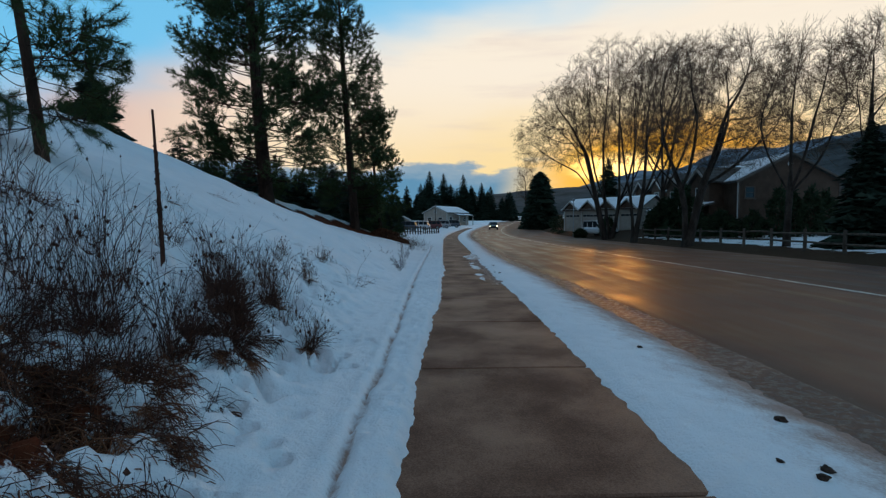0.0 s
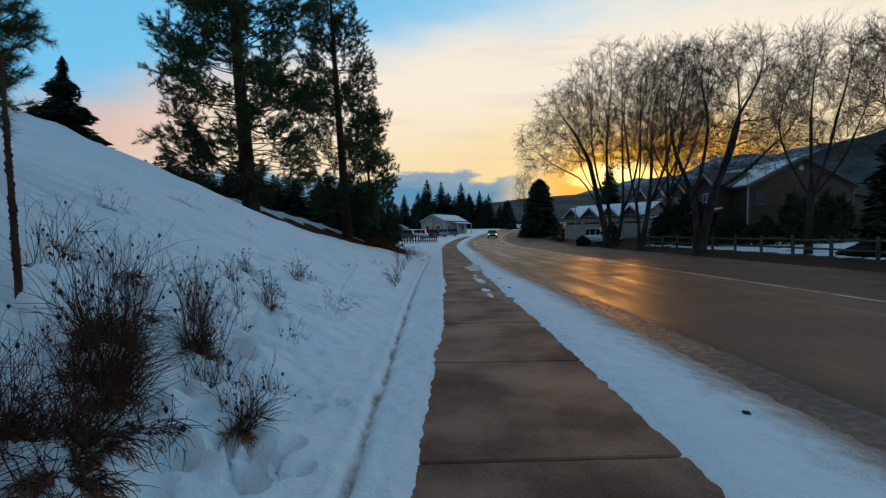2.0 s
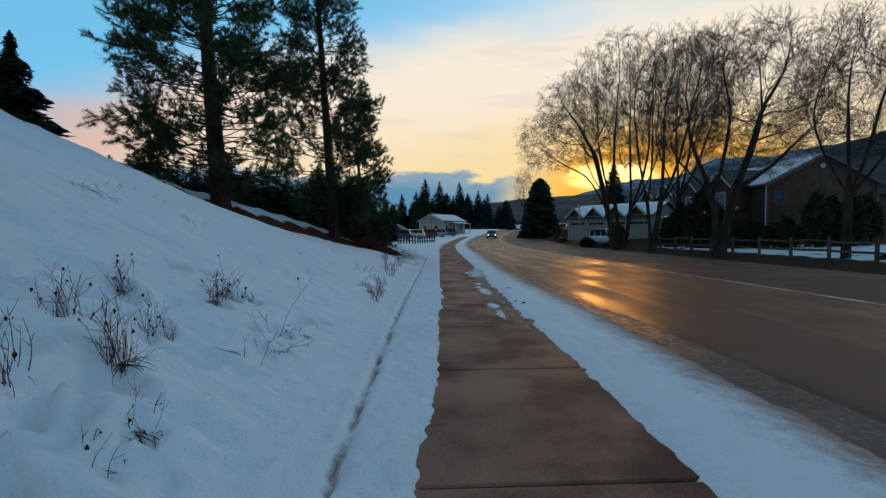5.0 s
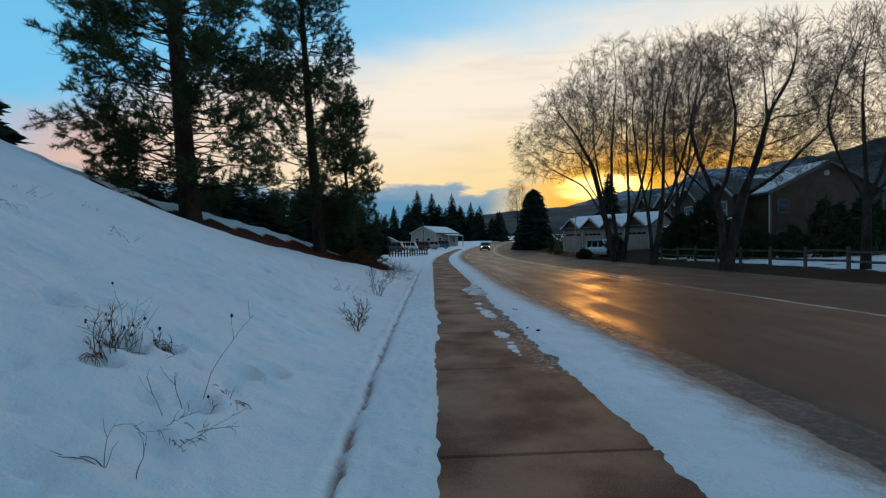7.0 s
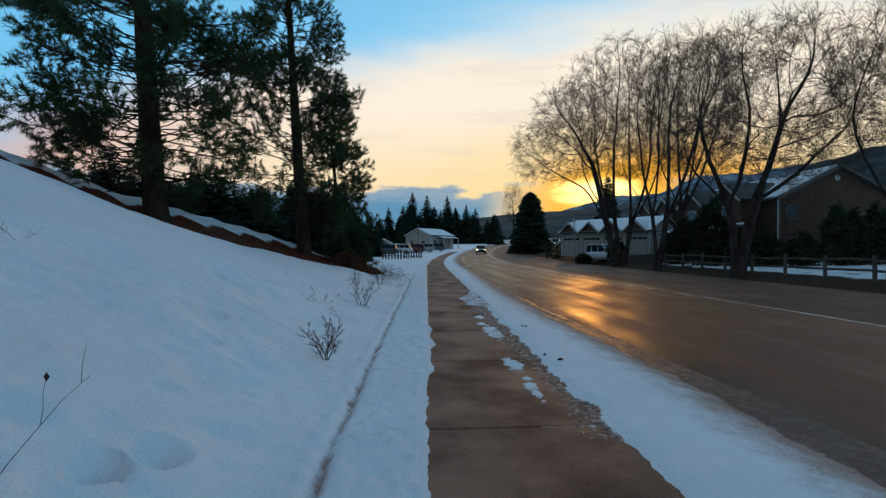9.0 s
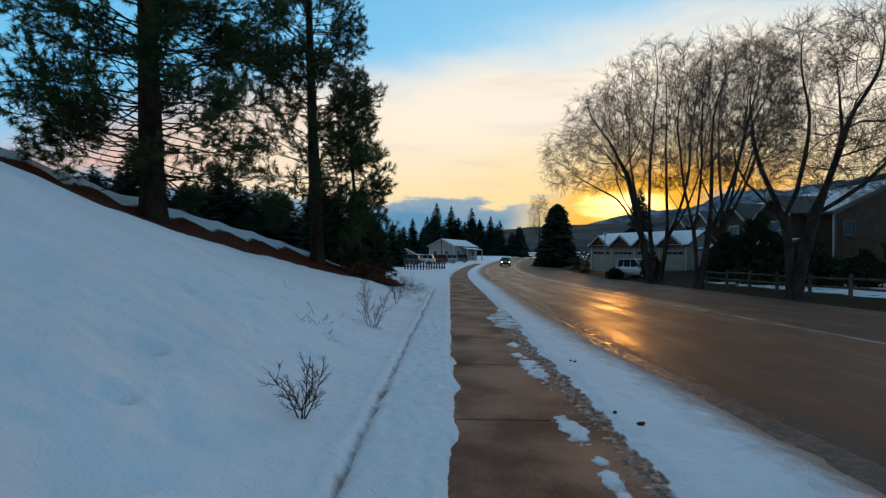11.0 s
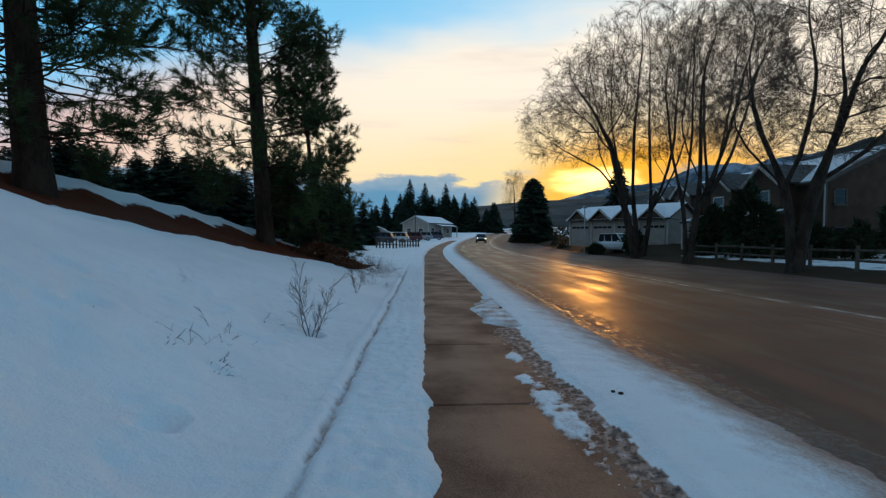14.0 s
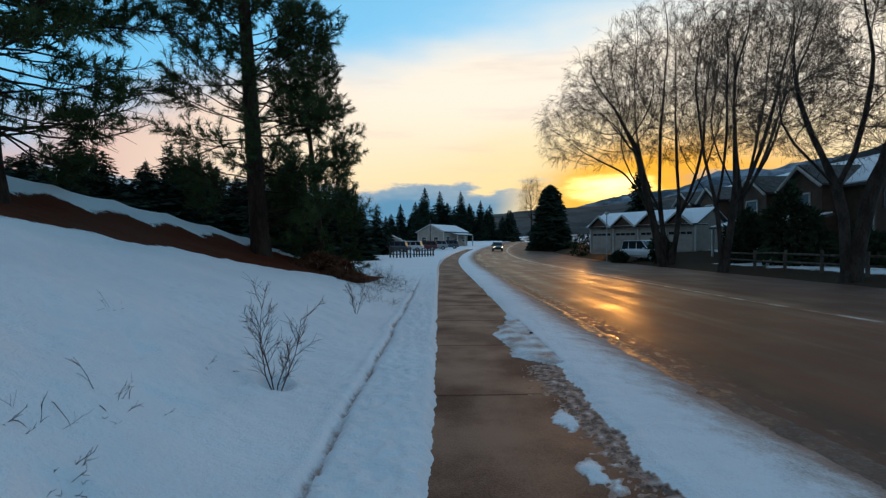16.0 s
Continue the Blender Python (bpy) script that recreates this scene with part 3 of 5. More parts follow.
def slush_material():
    """Half-frozen brown grit with glossy wet hollows."""
    m = bpy.data.materials.new("gutter_slush")
    m.use_nodes = True
    n = Nodes(m.node_tree)
    pos = n.add("ShaderNodeTexCoord", 3)
    lump, grain, broad = n.noise(pos, 11.0, 6.0, 0.7), n.noise(pos, 75.0, 4.0, 0.7), n.noise(pos, 0.9, 3.0)
    col = n.mix(n.step(n.math("ADD", n.math("MULTIPLY", lump, 0.6), n.math("MULTIPLY", grain, 0.4)), 0.38, 0.64), (0.050, 0.023, 0.014), (0.20, 0.106, 0.068))
    col = n.mix(n.math("MULTIPLY", n.step(broad, 0.45, 0.65), 0.4), col, (0.23, 0.135, 0.094))
    bsdf = n.t.nodes.new("ShaderNodeBsdfPrincipled")
    n.put(bsdf.inputs["Base Color"], col)
    n.put(bsdf.inputs["Roughness"], n.step(lump, 0.42, 0.58, 0.33, 0.78))
    n.put(bsdf.inputs["Specular IOR Level"], 0.4)
    n.put(bsdf.inputs["Normal"], n.add("ShaderNodeBump", Strength=0.55, Distance=0.025, Height=n.math("ADD", lump, n.math("MULTIPLY", grain, 0.3))))
    n.add("ShaderNodeOutputMaterial", Surface=bsdf.outputs[0])
    return m


def make_gutter():
    """Crust of gritty slush between the snow strip and the clear asphalt, with a ragged lip."""
    b, ys, k = Build(), axis([(-3, 0.12), (2, 0.045), (26, 0.2), (60, 1)]), 26
    for y in ys:
        edge = lerp_table(y, (4, 12, 16, 20, 30, 60), (3.38, 3.34, 3.08, 2.86, 2.85, 3.0)) + 0.05 * wob(0, y, 0.6, 71) + 0.035 * wob(0, y, 3.5, 72) + 0.015 * wob(0, y, 13, 73)
        for i in range(k + 1):
            c = 2.15 + (edge + 0.05 - 2.15) * i / k
            lip = min(1.0, (edge + 0.05 - c) / 0.07)
            ridge_up = math.exp(-((c - edge + 0.10) / 0.07) ** 2)
            z = 0.028 * lip - 0.012 + 0.016 * ridge_up * (0.6 + wob(c, y, 3, 74)) + (0.008 * wob(c, y, 8, 75) + 0.009 * wob(c, y, 19, 76)) * lip
            b.v.append((c + bend(y), y, rise(y) - 0.115 + 0.06 * (1 - ((c - 9) / 6.5) ** 2) + z))
    w = k + 1
    b.f += [(j * w + i, j * w + i + 1, (j + 1) * w + i + 1, (j + 1) * w + i) for j in range(len(ys) - 1) for i in range(k)]
    tagged(part("gutter", b, slush_material(), None, "", True), "gritty brown frozen slush along the road's edge", "gutter", kind="structure")


make_gutter()


def make_pavement():
    """Concrete slabs, each its own piece, on a dark bed that shows in the joints."""
    bed = Build()
    ys = axis([(-6, 1), (110, 1)])
    for y in ys:
        bed.v += [(-0.42 + bend(y), y, rise(y) - 0.045), (1.58 + bend(y), y, rise(y) - 0.045)]
    bed.f += [(2 * i, 2 * i + 1, 2 * i + 3, 2 * i + 2) for i in range(len(ys) - 1)]
    pav = tagged(part("pavement", bed, JOINT), "damp concrete pavement slabs with dark joints", "pavement", kind="structure")
    rng = random.Random(4)
    y = 2.43 - 2.27 * 4
    for i in range(50):
        b = Build()
        skew = 0.045
        o0, o1, r0, r1 = bend(y), bend(y + 2.27), rise(y), rise(y + 2.27)
        tilt = rng.uniform(-0.004, 0.004)
        xa, xb, g, e = -0.42, 1.56, 0.011, 0.012
        for inset, dz in ((0, -0.06), (0, -e), (e, 0)):
            b.v += [(xa + o0 + inset, y + g + inset - skew, r0 + dz - 0.004), (xb + o0 - inset, y + g + inset + skew, r0 + dz - 0.004 + tilt), (xb + o1 - inset, y + 2.27 - g - inset + skew, r1 + dz - 0.004 + tilt), (xa + o1 + inset, y + 2.27 - g - inset - skew, r1 + dz - 0.004)]
        for k in range(2):
            b.f += [(4 * k + j, 4 * k + (j + 1) % 4, 4 * k + 4 + (j + 1) % 4, 4 * k + 4 + j) for j in range(4)]
        b.f.append((8, 9, 10, 11))
        part("slab", b, CONCRETE, pav)
        y += 2.27


make_pavement()


# ---- mountains ----
def ridge(name, label, pts, base, depth, mat, seed):
    """A wooded ridge: rows of (x, y, height) along its crest, with slopes to both sides."""
    b = Build()
    crest = [Vector(p) for p in pts]
    n, rows = 140, 14
    for i in range(n + 1):
        t = i / n * (len(crest) - 1)
        k = min(int(t), len(crest) - 2)
        c = crest[k].lerp(crest[k + 1], t - k)
        for j in range(rows + 1):
            s = j / rows
            y = c.y - depth * (1 - s)
            h = base + (c.z - base) * s ** 0.8
            h += (noise.fractal(Vector((c.x * 0.004, y * 0.004, seed)), 1.0, 2.0, 5) * 0.10 + wob(c.x, y, 0.05, seed) * 0.012) * c.z * (0.3 + s)
            b.v.append((c.x, y, h))
    w = rows + 1
    b.f += [(i * w + j, (i + 1) * w + j, (i + 1) * w + j + 1, i * w + j + 1) for i in range(n) for j in range(rows)]
    return tagged(part(name, b, mat, None, "", True), label, "mountain", kind="structure")


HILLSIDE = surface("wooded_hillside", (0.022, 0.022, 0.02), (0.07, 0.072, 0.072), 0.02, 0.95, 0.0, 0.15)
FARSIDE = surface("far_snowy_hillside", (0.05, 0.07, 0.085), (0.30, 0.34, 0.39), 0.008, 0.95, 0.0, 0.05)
ridge("mountain_near", "dark wooded hillside with thin snow", [(-260, 980, 4), (-80, 940, 34), (60, 900, 58), (260, 880, 74), (420, 860, 92), (560, 820, 120), (760, 760, 165), (1000, 700, 215), (1400, 600, 260)], 0, 420, HILLSIDE, 3.3)
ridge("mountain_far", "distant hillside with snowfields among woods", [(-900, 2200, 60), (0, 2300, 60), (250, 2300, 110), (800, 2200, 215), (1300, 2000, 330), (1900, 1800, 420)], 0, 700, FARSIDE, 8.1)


# ---- trees ----
def bent(rng, p, d, length, segs, curl, lift):
    """A wandering line from p along d; lift turns it up (or down)."""
    pts, d = [p.copy()], d.normalized()
    for _ in range(segs):
        d = (d + Vector((rng.gauss(0, curl), rng.gauss(0, curl), rng.gauss(0, curl) + lift))).normalized()
        p = p + d * (length / segs)
        pts.append(p)
    return pts, d


def along(pts, t):
    k = min(int(t * (len(pts) - 1)), len(pts) - 2)
    f = t * (len(pts) - 1) - k
    return pts[k].lerp(pts[k + 1], f), (pts[k + 1] - pts[k]).normalized()


def side(rng, d, angle):
    """A way that leaves d by an angle in degrees, to a random side."""
    o = d.orthogonal().normalized()
    o.rotate(Matrix.Rotation(rng.uniform(0, 2 * math.pi), 3, d))
    a = radians(angle)
    return (d * math.cos(a) + o * math.sin(a)).normalized()


def spikes(build, p, d, length, radius, rng, sag=0.0):
    """Many thin bent twigs at once: each a three-sided spine that runs out to a point. Returns two points and ways on each."""
    n = len(p)
    d = d / (np.linalg.norm(d, axis=1)[:, None] + 1e-9)
    m = p + d * length[:, None] * 0.52
    d2 = d + rng.normal(0, 0.20, (n, 3)) + np.array([0, 0, -sag])
    d2 /= np.linalg.norm(d2, axis=1)[:, None]
    e = m + d2 * length[:, None] * 0.48
    o = np.cross(d, unit(rng, n))
    o /= np.linalg.norm(o, axis=1)[:, None] + 1e-9
    q = np.cross(d, o)
    base = len(build.v)
    rows = np.empty((n, 7, 3))
    for k in range(3):
        a = 2 * math.pi * k / 3
        ring = o * math.cos(a) + q * math.sin(a)
        rows[:, k] = p + ring * radius[:, None]
        rows[:, 3 + k] = m + ring * radius[:, None] * 0.75
    rows[:, 6] = e
    build.v += rows.reshape(-1, 3).tolist()
    face = ((0, 1, 4, 3), (1, 2, 5, 4), (2, 0, 3, 5), (3, 4, 6), (4, 5, 6), (5, 3, 6))
    build.f += [tuple(base + 7 * i + k for k in f) for i in range(n) for f in face]
    return (p + m) / 2, d, (m + e) / 2, d2


def grow(rng, stems, goals, step, kill):
    """Branches that grow from the stems towards a cloud of goals, until each goal is reached."""
    pos, par = [], []
    for line in stems:
        last = -1
        for p in line:
            if isinstance(p, int):   # the stem sets out from an earlier one
                last = p
                continue
            pos.append(np.array(p, float)), par.append(last)
            last = len(pos) - 1
    free = [k for k in range(len(pos)) if pos[k][2] > 0.42 * max(p[2] for p in pos)]
    P = np.array(pos)
    dist = np.linalg.norm(goals[:, None, :] - P[None, free, :], axis=2)
    near, gap = np.array(free)[dist.argmin(1)], dist.min(1)
    kids = {}
    for _ in range(110):
        if not len(goals):
            break
        pull = {}
        for g in range(len(goals)):
            i = int(near[g])
            v = goals[g] - pos[i]
            pull.setdefault(i, []).append(v / (np.linalg.norm(v) + 1e-6))
        fresh = []
        for i, vs in pull.items():
            if kids.get(i, 0) >= 3:
                continue
            d = np.sum(vs, 0)
            back = pos[i] - pos[par[i]] if par[i] >= 0 else np.array((0, 0, 1.0))
            d = d / (np.linalg.norm(d) + 1e-6) + 0.6 * back / (np.linalg.norm(back) + 1e-6) + rng.normal(0, 0.10, 3)
            fresh.append(len(pos))
            pos.append(pos[i] + d / np.linalg.norm(d) * step)
            par.append(i)
            kids[i] = kids.get(i, 0) + 1
        if not fresh:
            break
        N = np.array([pos[k] for k in fresh])
        dist = np.linalg.norm(goals[:, None, :] - N[None, :, :], axis=2)
        closer = dist.min(1) < gap
        near[closer] = np.array(fresh)[dist.argmin(1)[closer]]
        gap = np.minimum(gap, dist.min(1))
        keep = gap > kill
        goals, near, gap = goals[keep], near[keep], gap[keep]
    return np.array(pos), par


def limbs(parent, p, ends):
    """Stems that leave the node parent at p and bow out, then up, to each end (given from p)."""
    p = np.array(p, float)
    return [[parent] + [tuple(p + np.array(e) * np.array((a, a, c))) for a, c in ((0.42, 0.24), (0.78, 0.60), (1.0, 1.0))] for e in ends]


def bare_tree(place, label, seed, stems, domes, thick=0.25, goals=900, sag=0.0, step=0.5, fine=1.0):
    """A leafless broad tree: stems (lines from the foot) that branch to fill the domes (centre, radii)."""
    rng = np.random.default_rng(seed)
    tree = thing("bare_tree", place, label, "tree", "bare trees along the road")
    size = np.array([r[0] * r[1] * r[2] for _, r in domes])
    cloud = []
    for (c, r), share in zip(domes, size / size.sum()):
        n = round(goals * share)
        out = unit(rng, n) * (rng.uniform(0.12, 1.0, (n, 1)) ** 0.45)
        cloud.append(np.array(c) + out * np.array(r))
    pos, par = grow(rng, stems, np.concatenate(cloud), step, 0.55)
    n = len(pos)
    kids = [[] for _ in range(n)]
    for i in range(n):
        if par[i] >= 0:
            kids[par[i]].append(i)
    tips = np.zeros(n)
    for i in reversed(range(n)):
        tips[i] = max(1.0, sum(tips[k] for k in kids[i]))
    power = math.log(thick / 0.008) / math.log(tips.max())
    rad = 0.008 * tips ** power
    trunk, twigs = Build(), Build()
    soft = pos.copy()
    for i in range(n):
        if par[i] >= 0 and kids[i]:
            soft[i] = 0.4 * pos[i] + 0.3 * pos[par[i]] + 0.3 * pos[max(kids[i], key=lambda k: tips[k])]
    heads = [i for i in range(n) if par[i] < 0] + [k for i in range(n) for k in sorted(kids[i], key=lambda j: -tips[j])[1:]]
    for h in heads:
        chain = [h] if par[h] < 0 else [par[h], h]
        while kids[chain[-1]]:
            chain.append(max(kids[chain[-1]], key=lambda k: tips[k]))
        rr = [float(rad[k]) for k in chain]
        if par[h] >= 0:
            rr[0] = rr[1]
        else:
            rr[0] *= 1.35
        trunk.tube([Vector(soft[k]) for k in chain], rr, 9 if rr[0] > 0.08 else 5 if rr[0] > 0.03 else 3)
    young = np.array([i for i in range(n) if tips[i] <= 2 and par[i] >= 0])
    way = soft[young] - soft[[par[i] for i in young]]
    way /= np.linalg.norm(way, axis=1)[:, None] + 1e-6
    per = 4
    p, w = np.repeat(soft[young], per, 0), np.repeat(way, per, 0)
    p = p - w * rng.uniform(0, step, (len(p), 1))
    w = w + unit(rng, len(p)) * 0.75 + np.array([0, 0, 0.12 - sag])
    a1, d1, a2, d2 = spikes(twigs, p, w, rng.uniform(0.5, 1.05, len(p)) * fine, np.full(len(p), 0.0078), rng, sag * 1.3)
    for q, dq, k in ((a1, d1, 2), (a2, d2, 3)):
        q, dq = np.repeat(q, k, 0), np.repeat(dq, k, 0)
        q = q + dq * rng.uniform(-0.14, 0.14, (len(q), 1))
        dq = dq + unit(rng, len(q)) * 0.7 + np.array([0, 0, 0.05 - sag * 0.8])
        spikes(twigs, q, dq, rng.uniform(0.3, 0.7, len(q)) * fine, np.full(len(q), 0.0062), rng, sag * 1.6)
    part("trunk", trunk, GREYBARK, tree, smooth=True)
    tagged(part("crown", twigs, TWIG, tree, "fine leafless twigs"), kind="stuff")
    return tree


ROW = "leafless grey-barked broad tree on the dark verge"
bare_tree((16.2, 48.8, -0.1), "leaning leafless tree with drooping twigs over the road", 21,
          [[(0, 0, -0.4), (-0.25, 0, 1.5), (-0.8, 0, 3.2), (-1.6, 0, 4.9), (-2.5, 0.1, 6.3)], [0, (-1.6, 0.2, 6.8), (-1.9, 0.2, 8.3)]],
          [((-5.0, 0, 9.9), (4.1, 4.0, 3.0)), ((-3.3, 0, 12.4), (3.9, 4.0, 3.6))], 0.24, 1500, 0.30)
bare_tree((17.1, 50.2, -0.1), "tall leafless tree with two stems from one foot", 22,
          [[(0, 0, -0.4), (-0.3, 0, 2.2), (-0.7, 0, 4.2)], [0, (0.7, 0.1, 1.6), (1.0, 0.2, 4.0)]]
          + limbs(2, (-0.7, 0, 4.2), ((-2.6, 0.5, 4.2), (-0.6, -1.5, 5.0), (-0.8, 1.6, 4.6))) + limbs(4, (1.0, 0.2, 4.0), ((2.4, 0.4, 4.4), (0.4, 1.5, 5.2), (0.8, -1.6, 4.6))),
          [((-0.2, 0, 14.0), (5.2, 5.0, 6.0)), ((0.6, 0, 10.4), (4.6, 4.4, 3.2))], 0.27, 1400, 0.04)
bare_tree((16.1, 41.6, -0.1), "tall leafless tree with twin upright stems", 23,
          [[(0, 0, -0.4), (0.0, 0, 2.2), (-0.2, 0, 4.0)], [0, (0.5, 0, 1.8), (0.8, 0, 4.0)]]
          + limbs(2, (-0.2, 0, 4.0), ((-2.2, 0.4, 3.6), (-0.4, 1.2, 4.4), (-0.3, -1.4, 4.0))) + limbs(4, (0.8, 0, 4.0), ((2.4, 0.0, 4.0), (0.8, 1.4, 4.8), (1.0, -1.4, 4.4))),
          [((1.6, 0, 11.8), (4.3, 4.4, 5.2)), ((0.3, 0, 9.0), (3.4, 3.6, 3.0))], 0.25, 1150, 0.02)
bare_tree((22.0, 49.5, 0.0), ROW, 24,
          [[(0, 0, -0.4), (0.0, 0, 2.4), (0.2, 0, 5.0)]] + limbs(2, (0.2, 0, 5.0), ((-2.2, 0.3, 5.0), (2.4, 0.2, 5.0), (0.3, 1.5, 5.6), (0.2, -1.6, 5.2))),
          [((1.4, 0, 14.6), (4.6, 4.6, 5.4))], 0.22, 780, 0.0)
bare_tree((16.6, 33.6, -0.1), "thick leafless tree forking low beside the rail fence", 25,
          [[(0, 0, -0.4), (0.0, 0, 1.3), (-0.05, 0.1, 2.6), (-0.1, 0.1, 4.0)], [0, (0.6, 0, 1.4), (0.8, 0, 2.9), (1.0, 0, 4.2)]]
          + limbs(3, (-0.1, 0.1, 4.0), ((-2.9, -0.3, 2.6), (-1.2, 0.9, 4.0), (0.2, -1.2, 4.2))) + limbs(6, (1.0, 0, 4.2), ((2.9, -0.4, 2.2), (1.8, 0.6, 3.6), (0.7, -1.2, 4.2))),
          [((2.0, 0, 9.6), (4.9, 4.6, 4.7)), ((1.6, 0, 7.2), (5.6, 4.4, 2.4))], 0.36, 2100, 0.03)
bare_tree((18.9, 27.0, 0.1), "smaller leafless tree beside the rail fence", 26,
          [[(0, 0, -0.4), (0, 0, 1.6), (0.15, 0, 3.2)]] + limbs(2, (0.15, 0, 3.2), ((-1.5, 0.3, 3.0), (2.0, 0.0, 2.6), (0.5, 0.8, 3.6), (0.4, -0.9, 3.4))),
          [((0.8, 0, 8.2), (3.0, 3.0, 3.6))], 0.17, 950, 0.0, 0.42)
bare_tree((21.9, 25.6, 0.2), "smaller leafless tree behind the dark garden evergreen", 27,
          [[(0, 0, -0.4), (0, 0, 2.4), (-0.2, 0, 4.6), (0.2, 0, 6.2)]],
          [((0.2, 0, 8.6), (2.5, 2.5, 3.3))], 0.15, 700, 0.0, 0.42)


def tufts(build, places, ways, count, length, width, seed, open_=0.9):
    """Bunches of long needles at the places, fanned round the ways."""
    rng = np.random.default_rng(seed)
    p, w = np.repeat(np.array(places), count, 0), np.repeat(np.array(ways), count, 0)
    d = w + unit(rng, len(p)) * open_
    d /= np.linalg.norm(d, axis=1)[:, None]
    o = np.cross(d, unit(rng, len(p)))
    o /= np.linalg.norm(o, axis=1)[:, None] + 1e-6
    l = length * rng.uniform(0.65, 1.15, (len(p), 1))
    p = p + w * rng.uniform(-0.12, 0.06, (len(p), 1))
    build.tris(p - o * width, p + o * width, p + d * l)


def pine(place, height, reach, label, seed, first=2.6, thick=0.27, needles=36, gap=0.36, bare_share=0.15, lean=-0.085, long=0.185, wide=0.0088):
    """A long-needled pine with open whorls of upturned boughs."""
    rng = random.Random(seed)
    tree = thing("pine_tree", place, label, "tree", "tall pines on the bank")
    trunk, boughs, crown = Build(), Build(), Build()
    pts, _ = bent(rng, Vector((0, 0, -0.4)), Vector((lean, 0, 1)), height + 0.4, 16, 0.006, 0.0)
    trunk.tube(pts, [thick * (1.25 if i == 0 else 1.0) * (1 - 0.93 * i / 16) + 0.015 for i in range(17)], 12)
    part("trunk", trunk, BARK, tree, smooth=True)
    places, ways = [], []
    h = first
    while h < height - 0.3:
        t = (h - first) / (height - first)
        full = reach * min(1.0, 0.62 + 1.6 * t) * (1 - t) ** 0.55 + 0.25
        for _ in range(rng.randint(5, 6)):
            L = full * rng.uniform(0.68, 1.10)
            az = rng.uniform(0, 2 * math.pi)
            p, _d = along(pts, min(0.99, (h + rng.uniform(-0.15, 0.15) + 0.4) / (height + 0.4)))
            el = radians(-12 + 45 * t + rng.uniform(-10, 10))
            d = Vector((math.cos(az) * math.cos(el), math.sin(az) * math.cos(el), math.sin(el)))
            line, _ = bent(rng, p, d, L, 7, 0.12, 0.075)
            r = (0.009 + 0.0048 * L) * min(1.0, thick * 5)
            boughs.tube(line, [r * (1 - 0.8 * i / 7) + 0.003 for i in range(8)], 5)
            bare = t < 0.22 and rng.random() < bare_share
            n = max(5, round(L * 8))
            inner = 0.5 if t < 0.3 else 0.4
            for k in range(n):
                s = inner + (1 - inner) * (k + rng.random()) / n
                q, qd = along(line, min(s, 0.999))
                sd = side(rng, qd, rng.uniform(30, 65))
                sl = rng.uniform(0.25, 0.75) * (1.25 - s * 0.6)
                sub, ed = bent(rng, q, sd, sl, 3, 0.15, 0.10)
                boughs.tube(sub, [0.008, 0.006, 0.005, 0.004], 3)
                if bare:
                    continue
                for u in ((0.55, 0.999) if sl > 0.4 else (0.999,)):
                    e, ew = along(sub, u)
                    places.append(e), ways.append(ew)
            if not bare:
                e, ew = along(line, 0.999)
                places.append(e), ways.append(ew)
        h += gap * rng.uniform(0.8, 1.2)
    part("branchwork", boughs, BARK, tree)
    tufts(crown, places, ways, needles, long, wide, seed, 1.35)
    part("crown", crown, NEEDLE, tree, "dark green long needles in bunches")
    return tree


pine((-8.0, 22.5, 2.15), 17.5, 4.15, "tall open-crowned pine with thick dark trunk in needle litter", 31, 1.2, 0.33, 34, 0.25, 0.25)
pine((-4.85, 27.4, 1.0), 14.6, 3.0, "tall open-crowned pine with dark trunk at the bank's foot", 32, 1.3, 0.26, 28, 0.34, 0.2)
pine((-5.7, 7.1, 2.2), 6.2, 1.4, "young open pine on the snowy bank", 33, 0.7, 0.075, 90, 0.36, 0.15, -0.085, 0.15, 0.0034)


